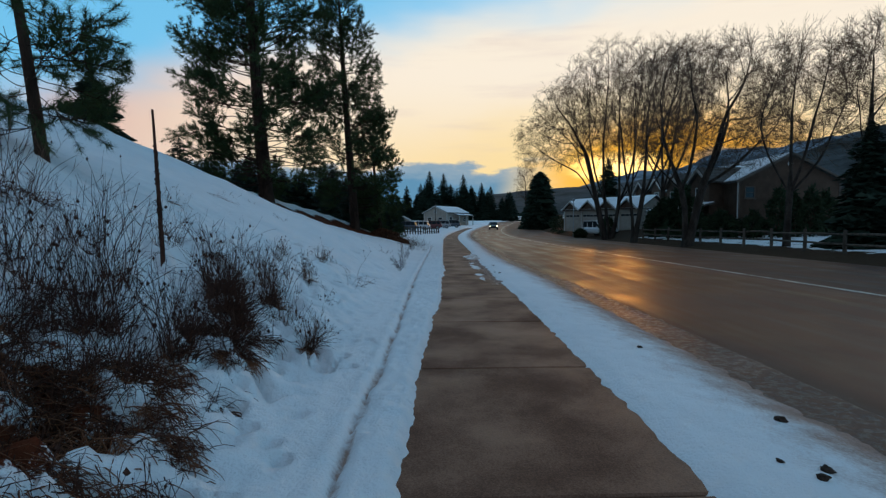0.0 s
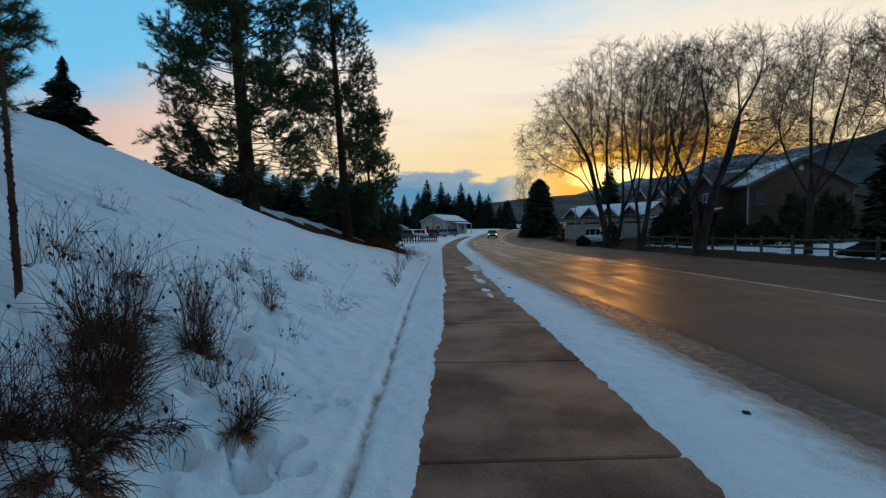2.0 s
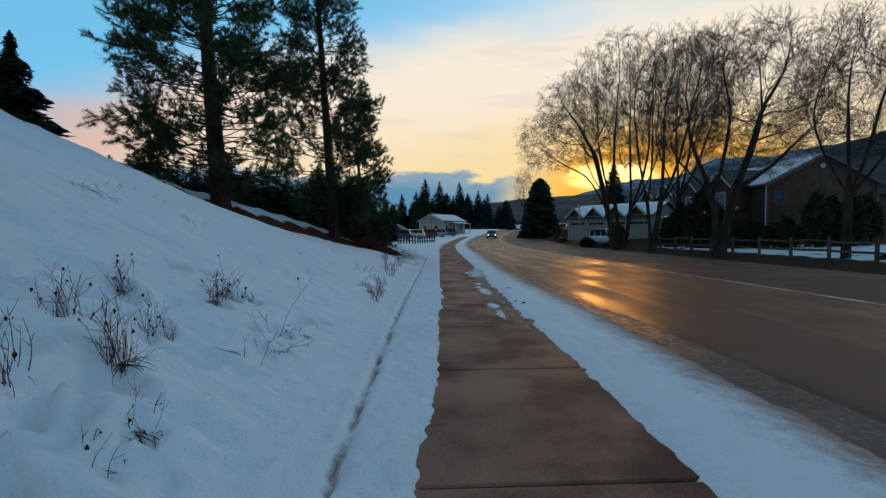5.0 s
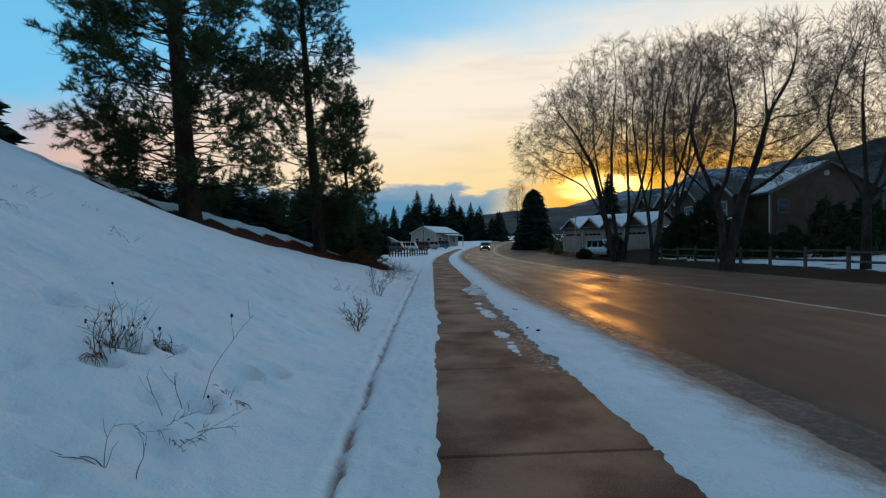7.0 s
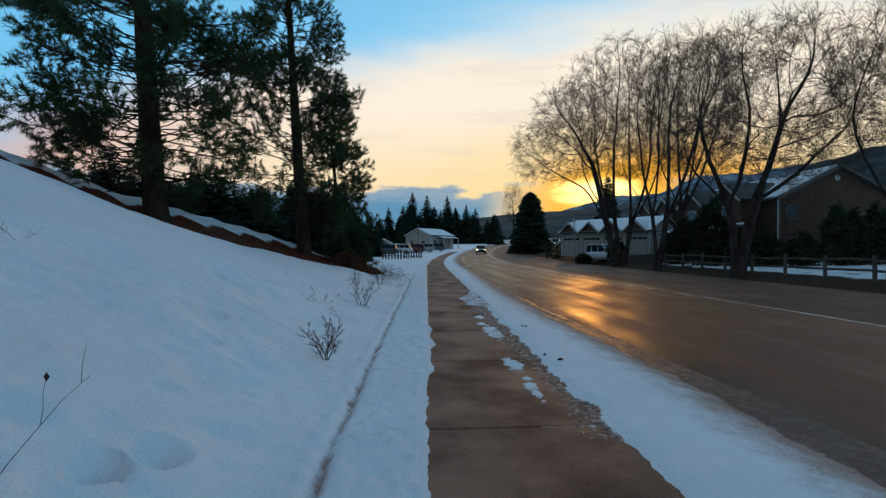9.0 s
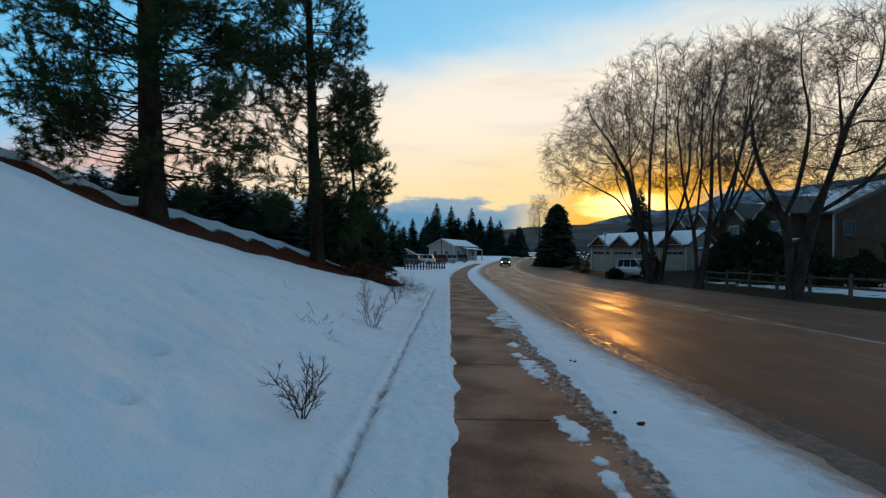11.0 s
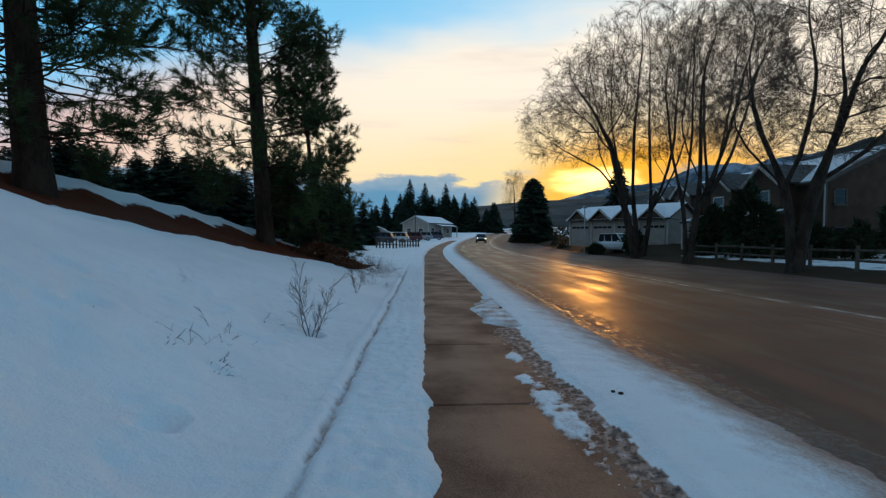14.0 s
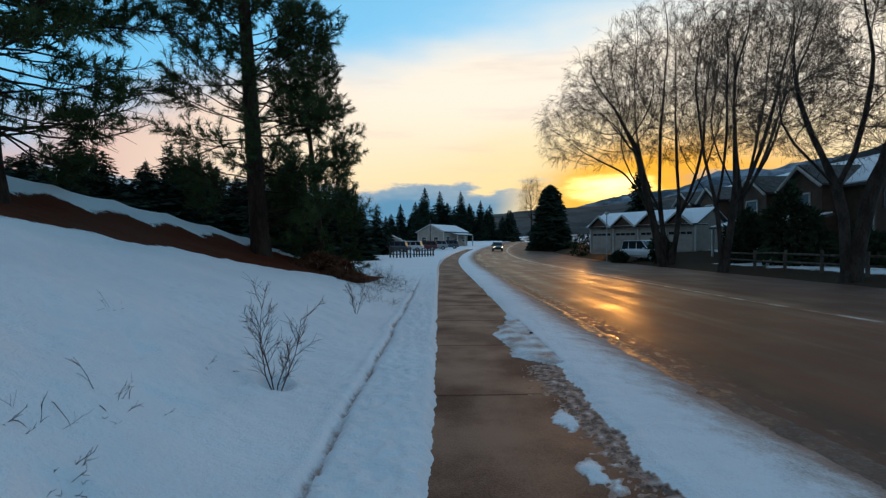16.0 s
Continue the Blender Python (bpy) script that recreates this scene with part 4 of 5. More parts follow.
def conifer_meshes(height, reach, seed, sprays=900, trunk_h=0.06, blunt=0.75, tiered=0.18):
    """A dense pointed evergreen: trunk and layers of drooping sprays."""
    rng = np.random.default_rng(seed)
    trunk, crown = Build(), Build()
    trunk.tube([Vector((0, 0, -0.3)), Vector((0, 0, height * 0.5)), Vector((0, 0, height * 0.97))], [reach * 0.075, reach * 0.045, 0.01], 7)
    t = rng.uniform(0, 1, sprays) ** 1.35
    az = rng.uniform(0, 2 * math.pi, sprays)
    tier = 1 - tiered + tiered * np.sin(t * height * 5.5 + rng.uniform(0, 6)) + 0.16 * np.sin(az * 2 + t * 9 + seed) * np.sin(t * 14 + seed)
    edge = reach * (1 - t) ** blunt * tier * rng.uniform(0.72, 1.12, sprays)
    z = height * (trunk_h + (1 - trunk_h) * t)
    out = np.stack([np.cos(az), np.sin(az), np.zeros(sprays)], 1)
    for k in range(4):
        f0, f1 = 0.10 + 0.22 * k, 0.42 + 0.20 * k
        turn = rng.normal(0, 0.28, sprays)
        o2 = np.stack([np.cos(az + turn), np.sin(az + turn), np.zeros(sprays)], 1)
        acr = np.stack([-np.sin(az), np.cos(az), np.zeros(sprays)], 1)
        drop = 0.22 * edge
        p = out * (edge * f0)[:, None]
        p[:, 2] = z - drop * f0
        q = o2 * (edge * np.minimum(f1, 1.05))[:, None]
        q[:, 2] = z - drop * f1 + rng.normal(0.05, 0.10, sprays) * height * 0.06
        w = (0.05 + 0.10 * edge)[:, None] * rng.uniform(0.5, 1.0, (sprays, 1))
        lift = np.zeros((sprays, 3))
        lift[:, 2] = rng.normal(0, 0.05, sprays) * edge
        crown.tris(p - acr * w + lift, p + acr * w - lift, q)
    return trunk.mesh("trunk", BARK), crown.mesh("crown", SPRUCE)


def conifer(place, height, reach, label, seed, group="", sprays=900, trunk_h=0.06, blunt=0.75, name="conifer_tree", tiered=0.10):
    tree = thing(name, place, label, "tree", group)
    a, b = conifer_meshes(height, reach, seed, sprays, trunk_h, blunt, tiered)
    part("trunk", a, None, tree)
    part("crown", b, None, tree)
    return tree


def ground_z(x, y):
    return land(x, y)[0]


conifer((-17.4, 24.6, 4.7), 4.9, 2.3, "dense dark spruce standing behind the bank's crest", 41, "", 2200, 0.05, 0.8, "spruce_tree", 0.26)
conifer((20.5, 104, ground_z(20.5, 104)), 12.2, 4.3, "dense dark evergreen beside the bend of the road", 42, "", 6400, 0.04, 0.38, tiered=0.04)
conifer((21.0, 24.2, ground_z(21.0, 24.2)), 6.2, 2.2, "dark evergreen tree in a snowy front garden", 43, "", 1800, 0.03, 0.6)

conifer((24.6, 73.5, ground_z(24.6, 73.5)), 10.2, 2.7, "dark evergreen standing behind the garages", 44, "", 1500, 0.1, 0.5)


# ---- far woods ----
kinds = [conifer((-30, 75, 0.4), 11, 3.1, "dark evergreen in the wood behind the bank", 51, "evergreens behind the bank", 1100, 0.05, 0.55),
         conifer((-24, 66, 0.4), 9, 2.9, "dark evergreen in the wood behind the bank", 52, "evergreens behind the bank", 1000, 0.04, 0.6),
         conifer((-36, 62, 0.6), 10, 3.4, "dark evergreen in the wood behind the bank", 53, "evergreens behind the bank", 1100, 0.04, 0.55)]
rw = random.Random(7)
for i in range(64):
    x = -62 + 0.86 * i + rw.uniform(-1.2, 1.2)
    y = 46 + rw.uniform(0, 24) + max(0, x + 25) * 0.4
    k = rw.uniform(0.7, 1.15) * (0.95 if x < -26 else 0.78)
    copy_thing(kinds[i % 3], pose(x, y, 0.2, 0, 0, rw.uniform(0, 360)) @ Matrix.Diagonal((k * 1.1, k * 1.1, k * rw.uniform(0.8, 1.05), 1)))
for i in range(26):
    x = -52 + 1.75 * i + rw.uniform(-1, 1)
    k = rw.uniform(0.45, 0.7)
    copy_thing(kinds[i % 3], pose(x, 43 + rw.uniform(0, 10) + max(0, x + 25) * 0.5, 0.1, 0, 0, rw.uniform(0, 360)) @ Matrix.Diagonal((k * 1.7, k * 1.7, k, 1)))
for i in range(30):
    x = -31 + 0.85 * i + rw.uniform(-0.8, 0.8)
    k = rw.uniform(0.5, 0.72) * (1.0 if x < -14 else 0.8)
    copy_thing(kinds[(i + 1) % 3], pose(x, 42 + rw.uniform(0, 8) + max(0, x + 20) * 0.7, 0.1, 0, 0, rw.uniform(0, 360)) @ Matrix.Diagonal((k * 1.5, k * 1.5, k, 1)))
far_kinds = [conifer((-6, 190, 2.6), 15, 5.2, "tall dark evergreen beyond the far house", 54, "evergreens beyond the far house", 1300, 0.03, 0.55),
             conifer((8, 196, 2.7), 19, 4.9, "tall dark evergreen beyond the far house", 55, "evergreens beyond the far house", 1400, 0.03, 0.65)]
for i in range(19):
    x = -17 + 2.5 * i + rw.uniform(-1, 1)
    k = rw.uniform(0.74, 1.12) * (0.8 if i < 3 or i > 15 else 1)
    copy_thing(far_kinds[i % 2], pose(x, 185 + rw.uniform(0, 30), 2.6, 0, 0, rw.uniform(0, 360)) @ Matrix.Diagonal((k * 1.15, k * 1.15, k, 1)))
for x, y, h, r in ((-11.6, 88, 7.0, 2.3), (-8.6, 93, 5.6, 1.9), (-14.5, 84, 8.5, 2.6), (-18, 80, 9.5, 3)):
    conifer((x, y, ground_z(x, y)), h, r, "small dark evergreen by the snowy car park", round(60 + h * 7), "evergreens by the car park", 900, 0.16, 0.7)
pine((-3.7, 29.8, 0.5), 8.6, 1.8, "slender young pine under the tall pine", 65, 0.5, 0.10, 34, 0.42)
conifer((-5.4, 30.6, 0.6), 3.4, 1.9, "low dark evergreen under the tall pine", 66, "", 1300, 0.04, 0.5)
bare_tree((21.5, 128, 1.2), "slender leafless tree beyond the dark evergreen", 28, [[(0, 0, -0.4), (0, 0, 3), (0.1, 0, 6)]], [((0, 0, 11), (2.6, 2.6, 5))], 0.2, 260, 0.0, 0.7, 1.6)


# ---- bushes ----
def bush(place, rx, rz, label, seed, mat, n=1400, leaf=0.10, shape=1.0, name="bush", group=""):
    """A dense shrub of small leaf sprays on a few stems; shape above 1 is columnar."""
    rng = np.random.default_rng(seed)
    ob = thing(name, place, label, "shrub", group)
    stem = Build()
    for k in range(5):
        a = k * 1.26 + seed
        stem.tube([Vector((0, 0, -0.1)), Vector((math.cos(a) * rx * 0.3, math.sin(a) * rx * 0.3, rz * 0.8)), Vector((math.cos(a) * rx * 0.5, math.sin(a) * rx * 0.5, rz * 1.5))], [0.03, 0.02, 0.008], 4)
    part("stem", stem, DARKDRY, ob)
    d = unit(rng, n)
    r = rng.uniform(0.45, 1.03, n) ** 0.5
    lump = 1 + 0.16 * np.sin(d[:, 0] * 5 + seed) * np.sin(d[:, 1] * 6 + 1) + 0.12 * np.sin(d[:, 2] * 7)
    p = d * (r * lump)[:, None] * np.array([rx, rx, rz])
    if shape > 1:
        p[:, :2] *= (1 - 0.45 * np.clip((p[:, 2:3] / rz + 1) / 2, 0, 1) ** shape) * 1.15
    p[:, 2] += rz * 0.95
    e, o = unit(rng, n), unit(rng, n)
    s = leaf * rng.uniform(0.6, 1.5, (n, 1))
    leaves = Build().tris(p - o * s * 0.5, p + o * s * 0.5, p + (d * 0.7 + e) * s * 1.3)
    part("foliage", leaves, mat, ob)
    return ob


for i, (x, y, rx, rz) in enumerate(((15.9, 57.0, 0.6, 0.6), (17.6, 52.6, 0.75, 1.1), (20.0, 46.5, 0.8, 1.2), (21.4, 41.0, 0.9, 1.0), (18.2, 76.0, 1.6, 1.4))):
    bush((x, y, ground_z(x, y)), rx, rz, "rounded dark evergreen shrub near the garages", 70 + i, CEDAR, 1500, 0.16, group="shrubs by the houses")
for i, (x, y, rx, rz) in enumerate(((20.6, 42.4, 1.4, 2.3), (22.4, 39.6, 1.1, 1.0), (21.2, 47.2, 1.4, 1.7))):
    bush((x, y, ground_z(x, y)), rx, rz, "broad dark evergreen bush in front of the tan house", 75 + i, CEDAR, 3400, 0.2, 1.3, group="shrubs by the houses")
for i, (x, y, rx, rz) in enumerate(((25.6, 37.5, 0.75, 1.9), (26.8, 37.6, 0.7, 1.75), (28.0, 37.4, 0.75, 1.9), (29.3, 37.6, 0.7, 1.7), (24.4, 38.6, 0.8, 1.0))):
    bush((x, y, ground_z(x, y)), rx, rz, "clipped upright dark evergreen hedge shrub by the tan house", 80 + i, CEDAR, 1700, 0.16, 2.0, "hedge_shrub", "hedge shrubs")
bush((-2.75, 27.4, 0.18), 0.7, 0.26, "matted rust-brown brush at the foot of the bank", 90, RUST, 9000, 0.055)
bush((-3.5, 28.4, 0.35), 0.8, 0.40, "matted rust-brown brush at the foot of the bank", 91, RUST, 7000, 0.055)


# ---- dry plants on the bank ----
def stalks(build, heads, rng, n, height, spread, r0=0.0035, fork=2, lean=0.25):
    for _ in range(n):
        a, q = rng.uniform(0, 6.283), spread * math.sqrt(rng.random())
        p = Vector((math.cos(a) * q, math.sin(a) * q, -0.05 - 0.5 * math.cos(a) * q))
        r = r0 * rng.uniform(0.55, 1.45)
        d = Vector((math.cos(a) * lean * rng.random() + rng.gauss(0, lean * 0.5), math.sin(a) * lean * rng.random() + rng.gauss(0, lean * 0.5), 1))
        L = height * rng.choice((0.4, 0.6, 0.85, 1.0)) * rng.uniform(0.8, 1.15)
        line, _ = bent(rng, p, d, L, 6, 0.13, -0.012)
        build.tube(line, [r * (1 - 0.11 * i) for i in range(7)], 3)
        for _f in range(fork):
            q2, d2 = along(line, rng.uniform(0.4, 0.95))
            tw, _ = bent(rng, q2, side(rng, d2, rng.uniform(20, 50)), L * rng.uniform(0.15, 0.4), 3, 0.15, 0.02)
            build.tube(tw, [r * 0.65, r * 0.5, r * 0.4, r * 0.3], 3)
            if heads is not None and rng.random() < 0.2:
                blob(heads, tw[-1], rng.uniform(0.005, 0.017), rng)


def blob(build, c, r, rng):
    base = len(build.v)
    for d in ((1, 0, 0), (-1, 0, 0), (0, 1, 0), (0, -1, 0), (0, 0, 1.3), (0, 0, -1.3)):
        build.v.append(c + Vector(d) * r * rng.uniform(0.6, 1.3))
    build.f += [tuple(base + k for k in t) for t in ((0, 2, 4), (2, 1, 4), (1, 3, 4), (3, 0, 4), (2, 0, 5), (1, 2, 5), (3, 1, 5), (0, 3, 5))]


def blades(build, rng, n, length, spread, flat=0.7):
    """Limp grass that slumps down the slope, tangled, in uneven bunches."""
    bunch = [(rng.gauss(0, spread * 0.55), rng.gauss(0, spread * 0.7), rng.gauss(-0.2, 0.8)) for _ in range(max(4, n // 11))]
    for _ in range(n):
        bx, by, ba = rng.choice(bunch)
        p = Vector((bx + rng.gauss(0, spread * 0.2), by + rng.gauss(0, spread * 0.2), 0))
        p.z = -0.03 - 0.5 * p.x
        b = ba + rng.gauss(0, 0.9)
        d = Vector((math.cos(b) * flat, math.sin(b) * flat, 1))
        line, _ = bent(rng, p, d, length * rng.uniform(0.35, 1.35), 4, 0.20, -0.34 * flat)
        w = rng.uniform(0.0016, 0.0036)
        build.tube(line, [w, w, w * 0.85, w * 0.6, w * 0.3], 3)


def weed(x, y, height, n, spread, label, seed, grass=0, mat=None, fork=2, heads=True, lean=0.25, name="dry_weed", r=0.003, core=0.0):
    rng = random.Random(seed)
    ob = thing(name, (x, y, ground_z(x, y)), label, "dry plant", "dry weeds on the bank")
    st, hd = Build(), Build()
    stalks(st, hd if heads else None, rng, n, height, spread, r, fork, lean)
    tagged(part("stalk", st, mat or DARKDRY, ob), kind="stuff")
    if heads and hd.v:
        tagged(part("seed_head", hd, DARKDRY, ob, "withered dark seed head"), kind="stuff")
    if grass:
        g = Build()
        blades(g, rng, grass, (0.20 if spread > 0.19 else 0.12) + 0.2 * spread, spread, 1.7 if height < 0.55 else 0.9 if spread > 0.19 else 0.6)
        tagged(part("grass_tuft", g, STRAW, ob, "matted brown dead grass"), kind="stuff")
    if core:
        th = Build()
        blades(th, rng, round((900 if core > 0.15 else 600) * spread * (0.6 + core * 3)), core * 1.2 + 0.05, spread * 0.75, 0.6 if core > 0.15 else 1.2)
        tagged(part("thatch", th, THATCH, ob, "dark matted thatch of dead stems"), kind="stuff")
    return ob


TALL, LOW, THIN = "tall dry dark weed stalks standing in snow", "matted dead brown grass poking through snow", "few thin dry stems in smooth snow"
# clumps with a dark matted foot: x, y, height, stalks, spread, grass, foot
for i, (x, y, h, n, sp, g, foot) in enumerate((
        (-2.22, 4.92, 0.80, 95, 0.17, 150, 0.30), (-2.06, 4.66, 0.55, 50, 0.16, 200, 0.26), (-2.33, 3.27, 1.0, 75, 0.14, 80, 0.26), (-1.83, 3.33, 0.8, 42, 0.12, 90, 0.18),
        (-1.93, 5.45, 0.62, 36, 0.10, 60, 0.18), (-2.04, 2.41, 0.85, 80, 0.28, 380, 0.24), (-2.64, 2.95, 1.05, 90, 0.28, 160, 0.22), (-2.06, 3.05, 0.55, 30, 0.15, 140, 0.18),
        (-1.88, 4.32, 0.5, 60, 0.16, 260, 0.30), (-2.05, 4.5, 0.45, 40, 0.15, 200, 0.28), (-1.33, 4.8, 0.3, 14, 0.09, 110, 0.18),
        (-1.76, 3.95, 0.45, 36, 0.13, 170, 0.24), (-1.97, 3.78, 0.6, 44, 0.14, 150, 0.24), (-2.15, 4.08, 0.6, 40, 0.13, 120, 0.22),
        (-2.35, 2.35, 1.0, 90, 0.26, 260, 0.24), (-2.5, 3.7, 0.85, 46, 0.14, 60, 0.16), (-2.85, 4.15, 0.8, 46, 0.16, 60, 0.16), (-3.3, 3.4, 1.0, 60, 0.26, 60, 0.16),
        (-3.4, 4.6, 0.7, 40, 0.18, 40, 0.14), (-2.97, 6.2, 0.48, 34, 0.12, 50, 0.18), (-3.45, 6.1, 0.55, 30, 0.13, 40, 0.16), (-1.9, 2.75, 0.7, 50, 0.2, 260, 0.2), (-2.75, 3.35, 0.9, 50, 0.18, 60, 0.16), (-2.45, 5.6, 0.45, 24, 0.12, 40, 0.12))):
    weed(x, y, h, round(n * (0.6 if i > 4 else 1.0)), sp, TALL, 100 + i, round(g * 0.6), core=foot if i < 5 or 7 < i < 14 else foot * 0.8, lean=0.24)
for i, (x, y, sp, g) in enumerate(((-1.56, 3.69, 0.13, 230), (-1.54, 3.14, 0.22, 520), (-1.47, 2.44, 0.22, 520), (-1.42, 2.06, 0.2, 460), (-1.7, 1.96, 0.28, 700), (-1.81, 2.4, 0.26, 560), (-1.55, 1.5, 0.28, 620),
                                   (-1.81, 4.27, 0.16, 200), (-1.6, 4.38, 0.12, 110), (-1.72, 2.85, 0.2, 420), (-1.7, 3.75, 0.12, 120), (-2.0, 1.6, 0.3, 600), (-1.62, 4.02, 0.10, 90), (-1.35, 1.75, 0.2, 420), (-1.62, 1.78, 0.24, 520), (-1.95, 2.02, 0.26, 520), (-2.25, 2.05, 0.28, 480), (-1.2, 1.95, 0.14, 200))):
    weed(x, y, 0.28, 12, sp, LOW, 130 + i, round(g * 0.6), core=0.14)
for i, (x, y, h, n, sp, g) in enumerate((
        (-2.17, 5.91, 0.8, 26, 0.08, 40), (-1.92, 5.62, 0.55, 26, 0.10, 90), (-1.36, 5.34, 0.34, 22, 0.12, 60), (-1.70, 5.14, 0.42, 26, 0.14, 110), (-2.45, 6.36, 0.5, 22, 0.12, 40), (-2.17, 6.84, 0.36, 4, 0.04, 6), (-2.59, 7.76, 0.36, 14, 0.09, 24),
        (-1.32, 4.79, 0.45, 24, 0.08, 70), (-2.07, 7.48, 0.44, 30, 0.08, 50), (-1.65, 7.02, 0.26, 12, 0.10, 50), (-3.2, 5.65, 0.5, 22, 0.14, 40),
        (-4.0, 4.6, 0.9, 24, 0.3, 40), (-2.3, 9.38, 0.30, 16, 0.07, 30), (-2.25, 8.2, 0.36, 20, 0.11, 50), (-2.41, 9.74, 0.38, 30, 0.08, 80), (-2.27, 10.06, 0.2, 14, 0.06, 50), (-1.7, 9.43, 0.85, 1, 0.03, 0), (-2.82, 8.73, 0.3, 18, 0.09, 50), (-1.6, 6.6, 0.22, 5, 0.10, 10),
        (-1.52, 9.45, 0.12, 5, 0.12, 16), (-2.1, 6.76, 0.5, 5, 0.05, 0), (-2.6, 7.6, 0.3, 8, 0.1, 10), (-2.5, 6.9, 0.3, 10, 0.1, 16), (-1.95, 6.2, 0.3, 9, 0.1, 12))):
    weed(x, y, h, round(n * 1.3), sp, "small clump of dry stems in the snow", 150 + i, g, DRY, core=0.1 if g > 30 else 0.0)
for i, (x, y, h, n, sp, g) in enumerate((
        (-5.5, 10.2, 0.2, 6, 0.2, 40), (-5.5, 11.96, 0.2, 6, 0.25, 50), (-4.7, 8.7, 0.35, 10, 0.2, 40), (-2.33, 9.65, 0.34, 36, 0.07, 90),
        (-2.2, 9.97, 0.14, 7, 0.09, 30), (-1.66, 9.33, 0.5, 5, 0.08, 50), (-1.5, 10.4, 0.15, 5, 0.12, 40), (-1.69, 8.84, 0.15, 4, 0.16, 16),
        (-5.46, 13.9, 0.2, 5, 0.1, 0), (-4.3, 12.8, 0.4, 5, 0.2, 0), (-5.55, 12.7, 0.3, 6, 0.2, 20), (-1.59, 8.37, 0.3, 5, 0.12, 0),
        (-3.5, 17.0, 0.14, 12, 0.12, 80), (-2.8, 16.2, 0.14, 12, 0.12, 80))):
    weed(x, y, h, n, sp, THIN, 170 + i, g, DRY, 2, False, 0.7, r=0.003)
for i, (x, y, h, n, sp, g) in enumerate((
        (-1.62, 8.93, 0.3, 6, 0.15, 14), (-2.1, 16.1, 0.1, 3, 0.1, 16), (-1.95, 16.7, 0.12, 5, 0.16, 10), (-1.59, 14.9, 0.12, 6, 0.14, 50), (-1.68, 15.9, 0.06, 3, 0.1, 6),
        (-2.95, 18.3, 0.2, 4, 0.05, 10), (-1.9, 17.9, 0.16, 4, 0.12, 0), (-1.9, 16.8, 0.2, 8, 0.2, 8), (-2.05, 16.3, 0.2, 4, 0.1, 0), (-1.68, 16.05, 0.12, 6, 0.1, 0),
        (-1.75, 28.6, 0.6, 46, 0.55, 60), (-1.5, 30.2, 0.5, 40, 0.6, 60), (-1.9, 26.6, 0.4, 30, 0.45, 40), (-1.2, 27.6, 0.35, 24, 0.5, 30), (-2.6, 29.5, 0.7, 40, 0.6, 30), (-1.3, 24.6, 0.3, 18, 0.4, 20))):
    weed(x, y, h * 1.3, round(n * 1.8), sp, "few thin dry stems bent down onto the snow", 190 + i, round(g * 1.5), DARKDRY, 3, False, 1.9, r=0.0024)


def twig_shrub(x, y, height, stems, label, seed, r=0.007):
    """A small leafless shrub: a few forked stems."""
    rng = random.Random(seed)
    ob = thing("bare_shrub", (x, y, ground_z(x, y)), label, "shrub", "leafless shrubs by the pavement")
    for az, lean, share in stems:
        st = Build()
        a, l = radians(az), radians(lean)
        d = Vector((math.sin(a) * math.sin(l), math.cos(a) * math.sin(l), math.cos(l)))
        L = height * share
        limb, _ = bent(rng, Vector((0, 0, -0.06)), d, L, 7, 0.12, 0.05)
        st.tube(limb, [r * (1 - 0.11 * i) for i in range(8)], 5)
        for j in range(11):
            p, pd = along(limb, 0.25 + 0.74 * (j + rng.random()) / 11)
            br, _ = bent(rng, p, side(rng, pd, rng.uniform(28, 55)), L * rng.uniform(0.16, 0.34), 4, 0.14, 0.10)
            st.tube(br, [r * 0.5 * (1 - 0.16 * i) for i in range(5)], 3)
            for _k in range(9):
                p2, d2 = along(br, rng.uniform(0.2, 0.98))
                tw, _ = bent(rng, p2, side(rng, d2, rng.uniform(20, 50)), L * rng.uniform(0.06, 0.16), 2, 0.12, 0.05)
                st.tube(tw, [r * 0.26, r * 0.2, r * 0.12], 3)
        part("stem", st, DARKDRY, ob)
    return ob


twig_shrub(-1.16, 13.2, 0.46, [(-75, 24, 0.95), (-60, 12, 0.9), (60, 12, 1.0), (80, 24, 0.95), (20, 6, 0.8)], "low leafless shrub with dark forked twigs in snow", 211)
twig_shrub(-1.38, 18.05, 0.92, [(-80, 12, 1.0), (-40, 4, 0.85), (80, 27, 0.85), (60, 14, 0.6)], "leafless shrub with two spreading stems in snow", 212, 0.0065)
twig_shrub(-1.45, 22.5, 0.6, [(-60, 20, 1.0), (60, 30, 0.9), (0, 8, 0.8)], "small leafless shrub in the snow beside the path", 213, 0.005)


def mullein(x, y, height):
    rng = random.Random(5)
    ob = thing("mullein_stalk", (x, y, ground_z(x, y)), "tall single dead mullein stalk standing in snow", "dry plant")
    st, hd = Build(), Build()
    line, _ = bent(rng, Vector((0, 0, -0.1)), Vector((0.0, 0, 1)), height + 0.1, 9, 0.012, 0)
    st.tube(line, [0.024 - 0.0014 * i for i in range(10)], 7, True)
    for _ in range(150):
        t = rng.uniform(0.12, 0.78)
        p, d = along(line, t)
        blob(hd, p + side(rng, d, 90) * (0.022 - 0.01 * t), rng.uniform(0.008, 0.015), rng)
    part("stalk", st, DARKDRY, ob)
    tagged(part("seed_head", hd, DARKDRY, ob, "withered dark seed head"), kind="stuff")


mullein(-2.86, 5.0, 1.5)


